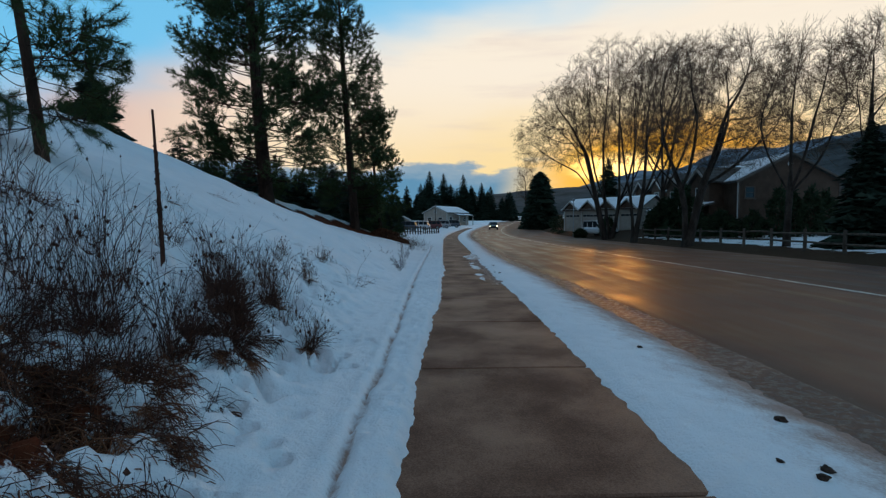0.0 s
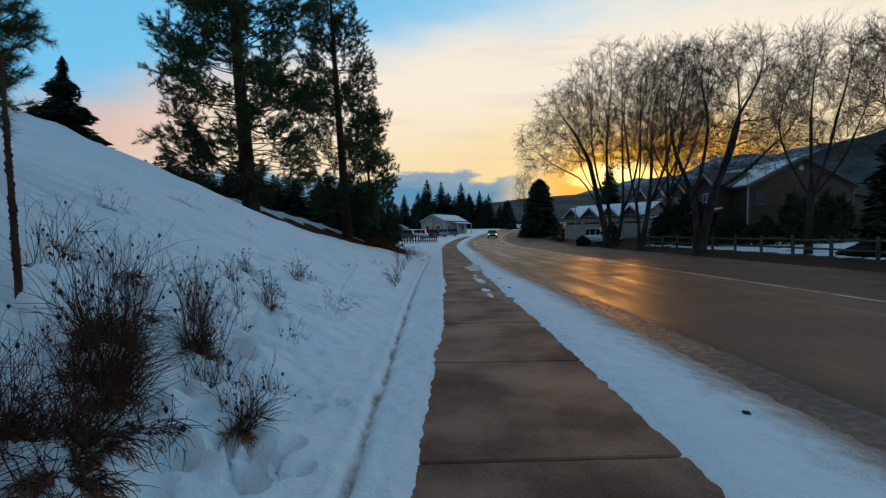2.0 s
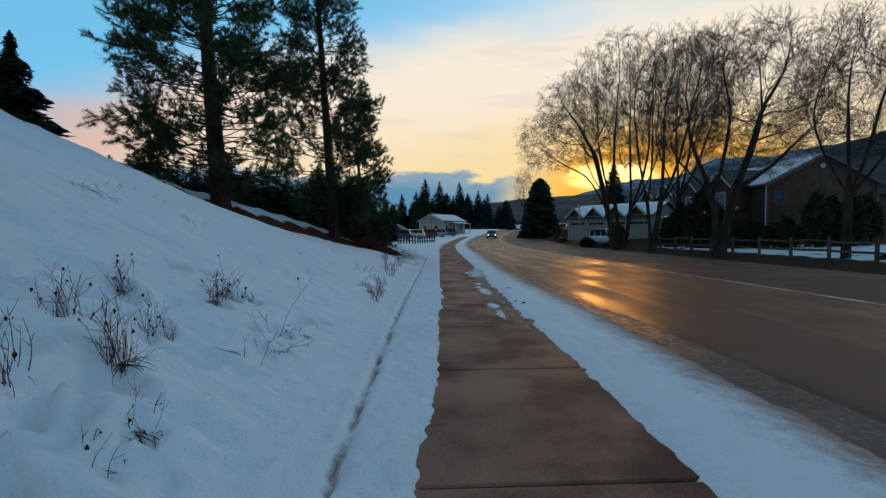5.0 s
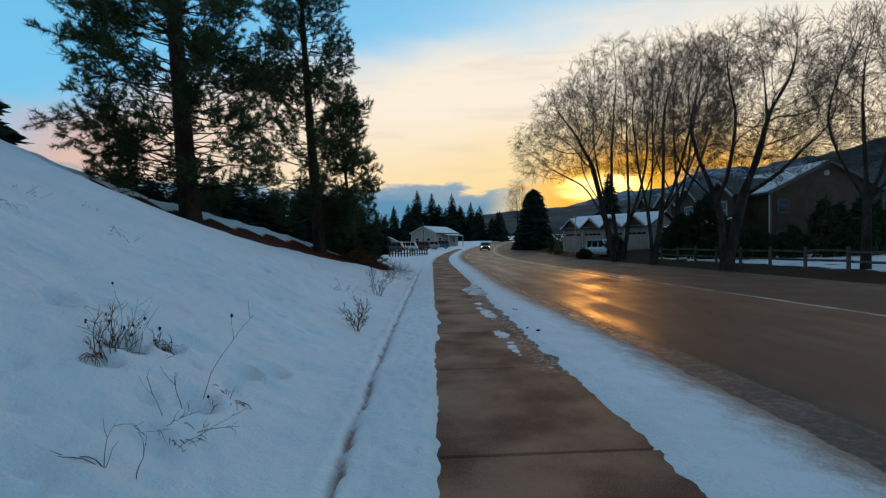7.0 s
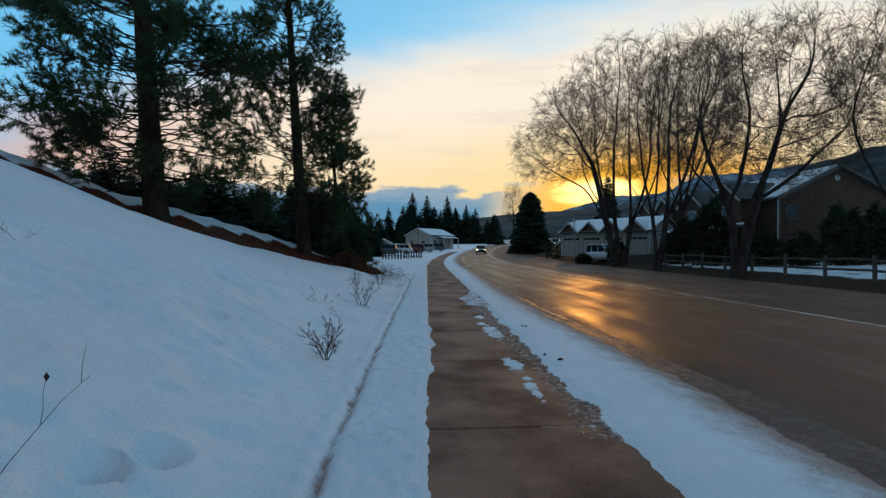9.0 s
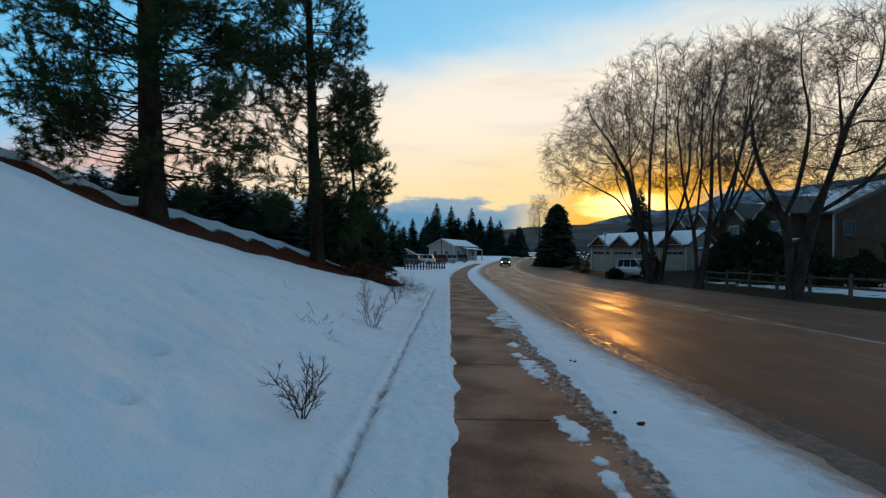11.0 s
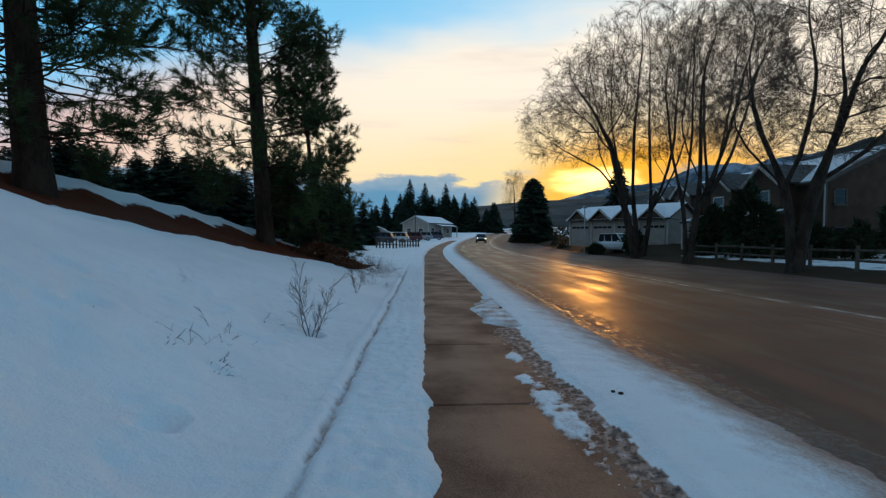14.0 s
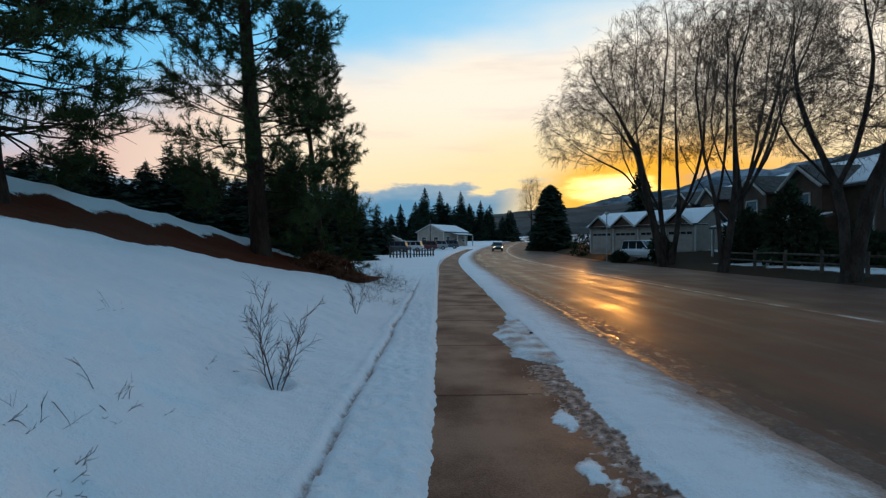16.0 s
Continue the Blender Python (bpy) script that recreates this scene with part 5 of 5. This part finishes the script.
# ---- fence along the far verge ----
def rail_fence():
    ob = thing("rail_fence", (17.9, 30, 0.0), "weathered split-rail wooden fence on the dark verge", "fence")
    rng = random.Random(9)
    ys = [12 + 2.45 * i for i in range(14)]
    tops = [ground_z(17.9, y) for y in ys]
    for y, z in zip(ys, tops):
        b = Build().tube([Vector((0, y - 30, z - 0.2)), Vector((rng.gauss(0, 0.02), y - 30, z + 0.6)), Vector((rng.gauss(0, 0.03), y - 30, z + 1.08))], [0.085, 0.08, 0.075], 7, True)
        part("post", b, WOOD, ob)
    for i in range(len(ys) - 1):
        for h in (0.45, 0.88):
            a, c = Vector((0.02, ys[i] - 30 - 0.08, tops[i] + h + rng.gauss(0, 0.02))), Vector((-0.02, ys[i + 1] - 30 + 0.08, tops[i + 1] + h + rng.gauss(0, 0.02)))
            mid = a.lerp(c, 0.5) + Vector((0, 0, rng.gauss(0, 0.015)))
            part("rail", Build().tube([a, mid, c], [0.05, 0.06, 0.05], 6, True), WOOD, ob)


rail_fence()


# ---- houses ----
def quad_slab(b, p, q, r, s, thick):
    """A slab below the four-sided face p q r s."""
    n = (Vector(q) - Vector(p)).cross(Vector(s) - Vector(p)).normalized()
    return b.prism([Vector(v) - n * thick for v in (p, q, r, s)], thick, n)


def roof_pair(parent, x0, x1, y0, y1, eave, peak, over=0.4, snow=True):
    """Two roof slopes whose ridge runs along y, with snow on them."""
    xm = (x0 + x1) / 2
    k = (peak - eave) / (xm - x0)
    for sgn, xe in ((-1, x0 - over), (1, x1 + over)):
        ze = eave - k * over
        pts = [(xe, y0 - over, ze), (xm, y0 - over, peak), (xm, y1 + over, peak), (xe, y1 + over, ze)]
        if sgn < 0:
            pts = [pts[0], pts[3], pts[2], pts[1]]
        up = Vector((0, 0, 0.16))
        if (Vector(pts[1]) - Vector(pts[0])).cross(Vector(pts[3]) - Vector(pts[0])).z < 0:
            pts.reverse()
        ro = part("roof", quad_slab(Build(), *[Vector(p) + up for p in pts], 0.16), SHINGLE, parent)
        if snow:
            c = sum((Vector(p) for p in pts), Vector()) / 4
            ins = [c + (Vector(p) - c) * 0.96 + Vector((0, 0, 0.25)) for p in pts]
            part("roof_snow", quad_slab(Build(), *ins, 0.085), SNOWCAP, ro, "thin white snow lying on the roof")


def window(parent, c, w, h, face, name="window", rim=None):
    """A framed sash window on a wall; face is the wall's outward way."""
    f = Vector(face)
    t = f.cross(Vector((0, 0, 1)))
    turn = Matrix((t, -f, Vector((0, 0, 1)))).transposed()
    c = Vector(c)
    win = part(name, Build().box(c + f * 0.01, (w, 0.05, h), turn), GLASS, parent)
    fr = Build()
    for dx, dz, sx, sz in ((-w / 2, 0, 0.1, h + 0.1), (w / 2, 0, 0.1, h + 0.1), (0, -h / 2, w + 0.1, 0.1), (0, h / 2, w + 0.1, 0.1), (0, 0, w, 0.05)):
        fr.box(c + t * dx + Vector((0, 0, dz)) + f * 0.04, (sx, 0.07, sz), turn)
    part("frame", fr, rim or TRIM, win)
    part("sill", Build().box(c + f * 0.07 + Vector((0, 0, -h / 2 - 0.07)), (w + 0.24, 0.12, 0.06), turn), rim or TRIM, win)


def gable_block(parent, x0, x1, y0, y1, z0, eave, peak, mat, boards=True, edge=None):
    """Walls of a block whose gables face along y, with lapped boards on the gable that shows."""
    xm = (x0 + x1) / 2
    out = [(x0, y0, z0), (x1, y0, z0), (x1, y0, eave), (xm, y0, peak), (x0, y0, eave)]
    wall = part("wall", Build().prism(out, y1 - y0, (0, 1, 0)), mat, parent)
    if boards:
        z = z0 + 0.3
        lap = Build()
        while z < peak - 0.25:
            half = (x1 - x0) / 2 * (1 if z < eave else max(0.0, (peak - z) / (peak - eave)))
            lap.box((xm, y0 - 0.012, z), (2 * half, 0.024, 0.20), Matrix.Rotation(radians(4), 3, "X"))
            if z < eave - 0.1:
                lap.box((x0 - 0.012, (y0 + y1) / 2, z), (0.024, y1 - y0, 0.20), Matrix.Rotation(radians(4), 3, "Y"))
            z += 0.23
        part("lap_siding", lap, mat, parent)
    for x in (x0, x1):
        part("corner_trim", Build().box((x, y0 - 0.03, (z0 + eave) / 2), (0.16, 0.1, eave - z0)), edge or TRIM, parent)
    for sgn in (-1, 1):
        a, c = Vector((xm, y0 - 0.42, peak + 0.05)), Vector((xm + sgn * ((x1 - x0) / 2 + 0.4), y0 - 0.42, eave - 0.4 * (peak - eave) / ((x1 - x0) / 2) + 0.05))
        part("fascia", Build().tube([a, c], [0.11, 0.11], 4, True), edge or TRIM, parent)
    return wall


def tan_house(x, y, label, seed):
    z = ground_z(x, y)
    ob = thing("house", (x, y, z), label, "house", "two-storey houses across the road")
    gable_block(ob, 0, 8.6, 0, 13, -0.4, 4.75, 6.95, SIDING, True, DULLTRIM)
    roof_pair(ob, 0, 8.6, 0, 13, 4.75, 6.95)
    for c in ((0.95, 0, 3.75), (0.95, 0, 1.35)):
        window(ob, c, 0.8, 0.95, (0, -1, 0), rim=DULLTRIM)
    part("vent", Build().tube([Vector((4.3, -0.07, 6.2)), Vector((4.3, 0.02, 6.2))], [0.2, 0.2], 16, True), TRIM, ob, "round white gable vent")
    # bay with its own little gable on the side to the road
    for y0 in (2.2, 7.4):
        bay = part("bay", Build().prism([(-1.3, y0, -0.4), (-1.3, y0 + 3.2, -0.4), (-1.3, y0 + 3.2, 4.9), (-1.3, y0 + 1.6, 6.0), (-1.3, y0, 4.9)], 1.3, (1, 0, 0)), SIDING, ob)
        for s2 in (-1, 1):
            ym = y0 + 1.6
            pts = [Vector((-1.65, ym, 6.2)), Vector((2.4, ym, 6.2)), Vector((2.4, ym + s2 * 2.0, 4.75)), Vector((-1.65, ym + s2 * 2.0, 4.75))]
            if s2 > 0:
                pts.reverse()
            part("bay_roof", quad_slab(Build(), *pts, 0.14), SHINGLE, bay)
            part("bay_snow", quad_slab(Build(), *[p * 1.0 + Vector((0.05, 0, 0.06)) for p in pts], 0.05), SNOWCAP, bay, "white snow on the bay roof")
            part("barge_board", Build().tube([Vector((-1.7, ym, 6.15)), Vector((-1.7, ym + s2 * 2.0, 4.7))], [0.1, 0.1], 4, True), TRIM, bay)
        window(ob, (-1.3, y0 + 1.6, 3.7), 1.3, 1.4, (-1, 0, 0))
        window(ob, (-1.3, y0 + 1.6, 1.2), 1.3, 1.3, (-1, 0, 0))
    porch = part("porch_roof", quad_slab(Build(), (-3.4, 1.2, 2.45), (-1.3, 1.2, 3.0), (-1.3, 11.2, 3.0), (-3.4, 11.2, 2.45), 0.14), SHINGLE, ob)
    part("porch_snow", quad_slab(Build(), (-3.3, 1.3, 2.55), (-1.35, 1.3, 3.07), (-1.35, 11.1, 3.07), (-3.3, 11.1, 2.55), 0.06), SNOWCAP, porch, "white snow on the porch roof")
    for yy in (1.4, 4.6, 7.8, 11.0):
        part("porch_post", Build().box((-3.2, yy, 1.0), (0.14, 0.14, 2.8), None, 0.02), TRIM, ob)
    part("downpipe", Build().tube([Vector((-0.12, -0.1, -0.3)), Vector((-0.12, -0.1, 4.9))], [0.05, 0.05], 8, True), TRIM, ob)
    part("side_wing", Build().prism([(8.6, 1.0, -0.4), (15.5, 1.0, -0.4), (15.5, 1.0, 2.7), (8.6, 1.0, 4.2)], 10, (0, 1, 0)), SIDING, ob)
    part("wing_roof", quad_slab(Build(), (8.3, 0.6, 4.5), (15.9, 0.6, 2.8), (15.9, 11.4, 2.8), (8.3, 11.4, 4.5), 0.15), SHINGLE, ob)
    part("chimney", Build().box((6.5, 8, 6.6), (0.7, 0.7, 1.6), None, 0.03), SHINGLE, ob)


tan_house(25.2, 42.0, "two-storey tan house with snowy roof and white trim", 1)
tan_house(29.0, 60.0, "two-storey tan house with gabled bays beyond the first", 2)


def garages():
    """A row of four garages, each under its own gable, turned to the road."""
    ob = thing("garage_row", (23.3, 58.0, ground_z(23.3, 58.0)), "row of four cream garages with snowy gable roofs", "garage", turn=math.degrees(math.atan2(10, -6.4)))
    ob.matrix_world = ob.matrix_world @ Matrix.Diagonal((1.0, 1.0, 0.92, 1.0))
    w = 2.98   # local x runs along the front, away from us; the front faces +y
    b = Build().prism([(0, 0, -0.4), (4 * w, 0, -0.4), (4 * w, 0, 2.7), (0, 0, 2.7)], 5.2, (0, -1, 0))
    part("wall", b, CREAM, ob)
    part("end_gable", Build().prism([(-0.01, 0, 2.7), (-0.01, -5.2, 2.7), (-0.01, -2.6, 4.2)], 0.2, (1, 0, 0)), CREAM, ob)
    for s2 in (0, 1):
        ye = 0.4 if s2 == 0 else -5.6
        pts = [(-0.35, -2.6, 4.35), (4 * w + 0.35, -2.6, 4.35), (4 * w + 0.35, ye, 2.62), (-0.35, ye, 2.62)]
        if s2 == 0:
            pts.reverse()
        ro = part("roof", quad_slab(Build(), *pts, 0.14), SHINGLE, ob)
        part("roof_snow", quad_slab(Build(), *[Vector(p) + Vector((0, 0, 0.09)) for p in pts], 0.08), SNOWCAP, ro, "white snow on the garage roof")
    for i in range(4):
        x0 = i * w
        xm = x0 + w / 2
        part("gable", Build().prism([(x0 + 0.15, 0.42, 2.6), (xm, 0.42, 3.75), (x0 + w - 0.15, 0.42, 2.6)], 0.12, (0, -1, 0)), SIDING, ob)
        for s2 in (-1, 1):
            pts = [Vector((xm, 0.65, 3.95)), Vector((xm, -1.9, 3.95)), Vector((xm + s2 * w / 2, -1.9, 2.62)), Vector((xm + s2 * w / 2, 0.65, 2.62))]
            if s2 > 0:
                pts.reverse()
            part("gable_roof", quad_slab(Build(), *pts, 0.1), SHINGLE, ob)
            part("gable_snow", quad_slab(Build(), *[p + Vector((0, 0, 0.07)) for p in pts], 0.06), SNOWCAP, ob, "white snow on the gable")
            part("barge_board", Build().tube([Vector((xm, 0.68, 3.92)), Vector((xm + s2 * w / 2, 0.68, 2.6))], [0.09, 0.09], 4, True), TRIM, ob)
        door = part("garage_door", Build().box((xm, 0.02, 1.05), (2.4, 0.06, 2.1)), GARDOOR, ob)
        for r in range(4):
            for c in range(4):
                pane = r == 3
                part("pane" if pane else "panel", Build().box((xm - 0.88 + 0.585 * c, 0.06, 0.28 + 0.52 * r), (0.48, 0.04, 0.36 if not pane else 0.26), None, 0.012), GLASS if pane else GARDOOR, door)
    for x in [i * w for i in range(5)]:
        part("corner_trim", Build().box((x + (0.06 if x == 0 else 0), 0.05, 1.15), (0.14, 0.08, 3.0)), TRIM, ob)


garages()


def far_house():
    """A low house that turns one gable and one long side, with a porch, to the road."""
    x, y = -4.7, 123.5
    ob = thing("house", (x, y, ground_z(x, y) - 0.2), "low pale house with a snowy roof at the bend", "house", turn=-36)
    gable_block(ob, 0, 7.0, 0, 9.5, -0.4, 3.3, 4.8, CREAM, True)
    roof_pair(ob, 0, 7.0, 0, 9.5, 3.3, 4.8, 0.4)
    for c in ((1.7, 0, 1.6), (5.0, 0, 1.6)):
        window(ob, c, 1.2, 1.1, (0, -1, 0))
    window(ob, (3.5, 0, 3.6), 0.7, 0.6, (0, -1, 0))
    for yy in (1.6, 7.6):
        window(ob, (7.0, yy, 1.7), 1.2, 1.1, (1, 0, 0))
    part("door", Build().box((7.03, 4.6, 0.75), (0.08, 0.95, 2.1)), WOOD, ob, "dark wooden front door")
    porch = part("porch_roof", quad_slab(Build(), (7.2, 2.6, 3.05), (8.9, 2.6, 2.7), (8.9, 9.2, 2.7), (7.2, 9.2, 3.05), 0.14), SHINGLE, ob)
    part("porch_snow", quad_slab(Build(), (7.3, 2.7, 3.11), (8.8, 2.7, 2.79), (8.8, 9.1, 2.79), (7.3, 9.1, 3.11), 0.06), SNOWCAP, porch, "white snow on the porch roof")
    for yy in (2.8, 5.9, 9.0):
        part("porch_post", Build().box((8.75, yy, 1.1), (0.16, 0.16, 3.0)), TRIM, ob)


far_house()


# ---- vehicles ----
def paint(name, col, rough=0.3):
    return surface(name, tuple(c * 0.9 for c in col), col, 4, rough, 0.0)


LAMP = bpy.data.materials.new("lit_headlamp")
LAMP.use_nodes = True
ln = Nodes(LAMP.node_tree)
ln.add("ShaderNodeOutputMaterial", Surface=ln.add("ShaderNodeEmission", Color=(1.0, 0.86, 0.55), Strength=9.0))
REDGLASS = paint("red_lamp_glass", (0.35, 0.02, 0.015))


def car(place, turn, col_name, col, label, lit=False, tall=1.65, group="parked cars"):
    """A car, its nose along +y: shell, glasshouse, wheels, lamps and bumpers."""
    ob = thing("car", place, label, "car", group, turn=turn)
    shell = paint(col_name, col)
    rows = [(-2.2, 0.74, 0.42, 0.86), (-2.1, 0.84, 0.34, 0.98), (-1.2, 0.89, 0.28, 1.0), (0.3, 0.90, 0.27, 0.99), (1.0, 0.89, 0.28, 0.96), (1.75, 0.85, 0.32, 0.86), (2.12, 0.74, 0.40, 0.74), (2.2, 0.6, 0.46, 0.66)]
    b = Build()
    for y, w, lo, hi in rows:
        for sx, sz in ((-0.86, 0), (-1, 0.3), (-1, 0.7), (-0.86, 1), (0.86, 1), (1, 0.7), (1, 0.3), (0.86, 0)):
            b.v.append((w * sx, y, lo + (hi - lo) * sz))
    b.f += [(8 * i + k, 8 * i + (k + 1) % 8, 8 * i + 8 + (k + 1) % 8, 8 * i + 8 + k) for i in range(len(rows) - 1) for k in range(8)]
    b.f += [tuple(range(8)), tuple(8 * (len(rows) - 1) + k for k in reversed(range(8)))]
    body = part("body", b, shell, ob, smooth=False)
    t = tall
    part("glasshouse", Build().prism([(-0.76, -2.0, 0.97), (-0.76, 0.95, 0.95), (-0.76, 0.25, t - 0.08), (-0.76, -1.75, t - 0.1)], 1.52, (1, 0, 0)), GLASS, ob)
    part("roof", Build().prism([(-0.70, -1.85, t - 0.1), (-0.70, 0.3, t - 0.09), (-0.68, 0.0, t), (-0.68, -1.7, t)], 1.38, (1, 0, 0)), shell, ob)
    for x in (-0.765, 0.765):
        for y0, y1 in ((0.95, 0.28), (-0.25, -0.28), (-1.15, -1.12), (-1.98, -1.76)):
            part("pillar", Build().tube([Vector((x, y0, 0.96)), Vector((x * 0.93, y1, t - 0.06))], [0.05, 0.045], 5), shell, body)
        part("mirror", Build().box((x * 1.28, 0.72, 1.03), (0.2, 0.12, 0.14), None, 0.03), shell, ob)
    for x in (-0.80, 0.80):
        for y in (-1.36, 1.36):
            wheel = part("wheel", Build().tube([Vector((x - 0.1, y, 0.33)), Vector((x - 0.08, y, 0.33)), Vector((x + 0.08, y, 0.33)), Vector((x + 0.1, y, 0.33))], [0.29, 0.335, 0.335, 0.29], 20, True), RUBBER, ob)
            part("rim", Build().tube([Vector((x - 0.105, y, 0.33)), Vector((x + 0.105, y, 0.33))], [0.2, 0.2], 14, True), STEEL, wheel)
        part("headlamp", Build().box((x * 0.78, 2.08, 0.68), (0.3, 0.12, 0.14), None, 0.03), LAMP if lit else STEEL, ob, "lit headlamp" if lit else "")
        part("tail_lamp", Build().box((x * 0.95, -2.13, 0.82), (0.16, 0.1, 0.24), None, 0.03), REDGLASS, ob, "red tail lamp")
    part("front_bumper", Build().box((0, 2.14, 0.46), (1.5, 0.16, 0.18), None, 0.05), RUBBER, ob)
    part("rear_bumper", Build().box((0, -2.16, 0.48), (1.6, 0.16, 0.18), None, 0.05), RUBBER, ob)
    part("grille", Build().box((0, 2.17, 0.62), (0.9, 0.06, 0.12), None, 0.02), RUBBER, ob)
    return ob


car((6.3 + bend(100), 100, rise(100) - 0.06), 176, "dark_green_paint", (0.03, 0.045, 0.04), "dark car with lit headlamps coming along the road", True, 1.6, "")
car((17.9, 56.2, ground_z(17.9, 56.2)), 205, "white_car_paint", (0.62, 0.62, 0.63), "white pickup-sized car parked by the garages", False, 1.75)
for i, (x, y, turn, nm, col) in enumerate(((-6.6, 86, 78, "blue_grey_paint", (0.06, 0.08, 0.11)), (-4.6, 90, 82, "white_car_paint", (0.62, 0.62, 0.63)), (-2.4, 97, 85, "dark_red_paint", (0.13, 0.03, 0.03)),
                                           (-0.6, 102, 86, "silver_paint", (0.33, 0.34, 0.35)), (1.6, 107, 84, "blue_grey_paint", (0.06, 0.08, 0.11)), (-9.6, 82, 80, "silver_paint", (0.33, 0.34, 0.35)))):
    car((x, y, ground_z(x, y)), turn, nm, col, {"blue_grey_paint": "dark blue-grey car", "white_car_paint": "white car", "dark_red_paint": "dark red car", "silver_paint": "silver car"}[nm] + " parked on the snowy car park")


# ---- small things ----
def picket_row(x, y, n, turn, h):
    ob = thing("picket_fence", (x, y, ground_z(x, y)), "short run of pale wooden pickets in snow", "fence", turn=turn)
    rng = random.Random(3)
    for i in range(n):
        part("picket", Build().box((i * 0.34, rng.gauss(0, 0.03), h / 2 - 0.1), (0.16, 0.05, h + rng.gauss(0, 0.06)), Matrix.Rotation(rng.gauss(0, 0.04), 3, "Y"), 0.01), WOOD, ob)
    for z in (0.3, 0.75):
        part("rail", Build().box(((n - 1) * 0.17, 0.06, z * h), (n * 0.34, 0.05, 0.09)), WOOD, ob)


picket_row(-4.9, 63, 7, 8, 1.15)
picket_row(-2.7, 67, 8, 30, 1.0)


def lamp_post(x, y, h):
    ob = thing("street_lamp", (x, y, ground_z(x, y)), "slender grey lamp post by the garages", "street lamp")
    part("pole", Build().tube([Vector((0, 0, -0.2)), Vector((0, 0, h * 0.5)), Vector((0, 0, h))], [0.07, 0.055, 0.05], 8, True), STEEL, ob)
    part("lantern", Build().box((0, 0, h + 0.12), (0.32, 0.32, 0.26), None, 0.06), STEEL, ob)


lamp_post(16.2, 61.0, 4.6)


def clod(x, y, r, seed, label="dark lump of frozen dirt on the snow"):
    rng = random.Random(seed)
    bm = bmesh.new()
    bmesh.ops.create_icosphere(bm, subdivisions=2, radius=r)
    for v in bm.verts:
        v.co *= 1 + 0.6 * wob(v.co.x, v.co.y, 1.3 / r, v.co.z / r * 1.3 + seed) + 0.4 * wob(v.co.x, v.co.y, 3.1 / r, v.co.z / r * 3 + seed)
        v.co.z *= 0.6
    me = bpy.data.meshes.new("dirt_clod")
    bm.to_mesh(me)
    bm.free()
    me.materials.append(JOINT)
    ob = new("dirt_clod", me)
    ob.location = (x, y, ground_z(x, y) + r * 0.25)
    tagged(ob, label, "clod", "dirt clods on the snow strip")


for i, (x, y, r) in enumerate(((2.36, 3.36, 0.038), (1.58, 13.6, 0.034), (1.48, 13.95, 0.022), (2.1, 2.62, 0.034), (2.0, 2.52, 0.03), (1.9, 2.7, 0.02), (1.68, 16.15, 0.024), (1.63, 16.2, 0.018), (1.45, 21.3, 0.03), (2.15, 5.3, 0.025))):
    clod(x, y, r, i)


def small_shed(x, y):
    ob = thing("garden_shed", (x, y, ground_z(x, y)), "small pale shed with a snow-covered roof", "shed")
    gable_block(ob, 0, 2.6, 0, 2.4, -0.3, 1.7, 2.3, CREAM, False)
    roof_pair(ob, 0, 2.6, 0, 2.4, 1.7, 2.3, 0.2)
    part("door", Build().box((1.3, -0.03, 0.75), (0.8, 0.06, 1.7)), WOOD, ob)


small_shed(-9.4, 99.0)


def thin_pole(x, y, h):
    ob = thing("utility_pole", (x, y, ground_z(x, y)), "thin grey pole beside the snowy car park", "pole")
    part("pole", Build().tube([Vector((0, 0, -0.3)), Vector((0, 0, h))], [0.09, 0.06], 8, True), WOOD, ob)
    part("cap", Build().box((0, 0, h + 0.05), (0.16, 0.16, 0.1), None, 0.02), STEEL, ob)


thin_pole(-1.6, 103.0, 5.2)
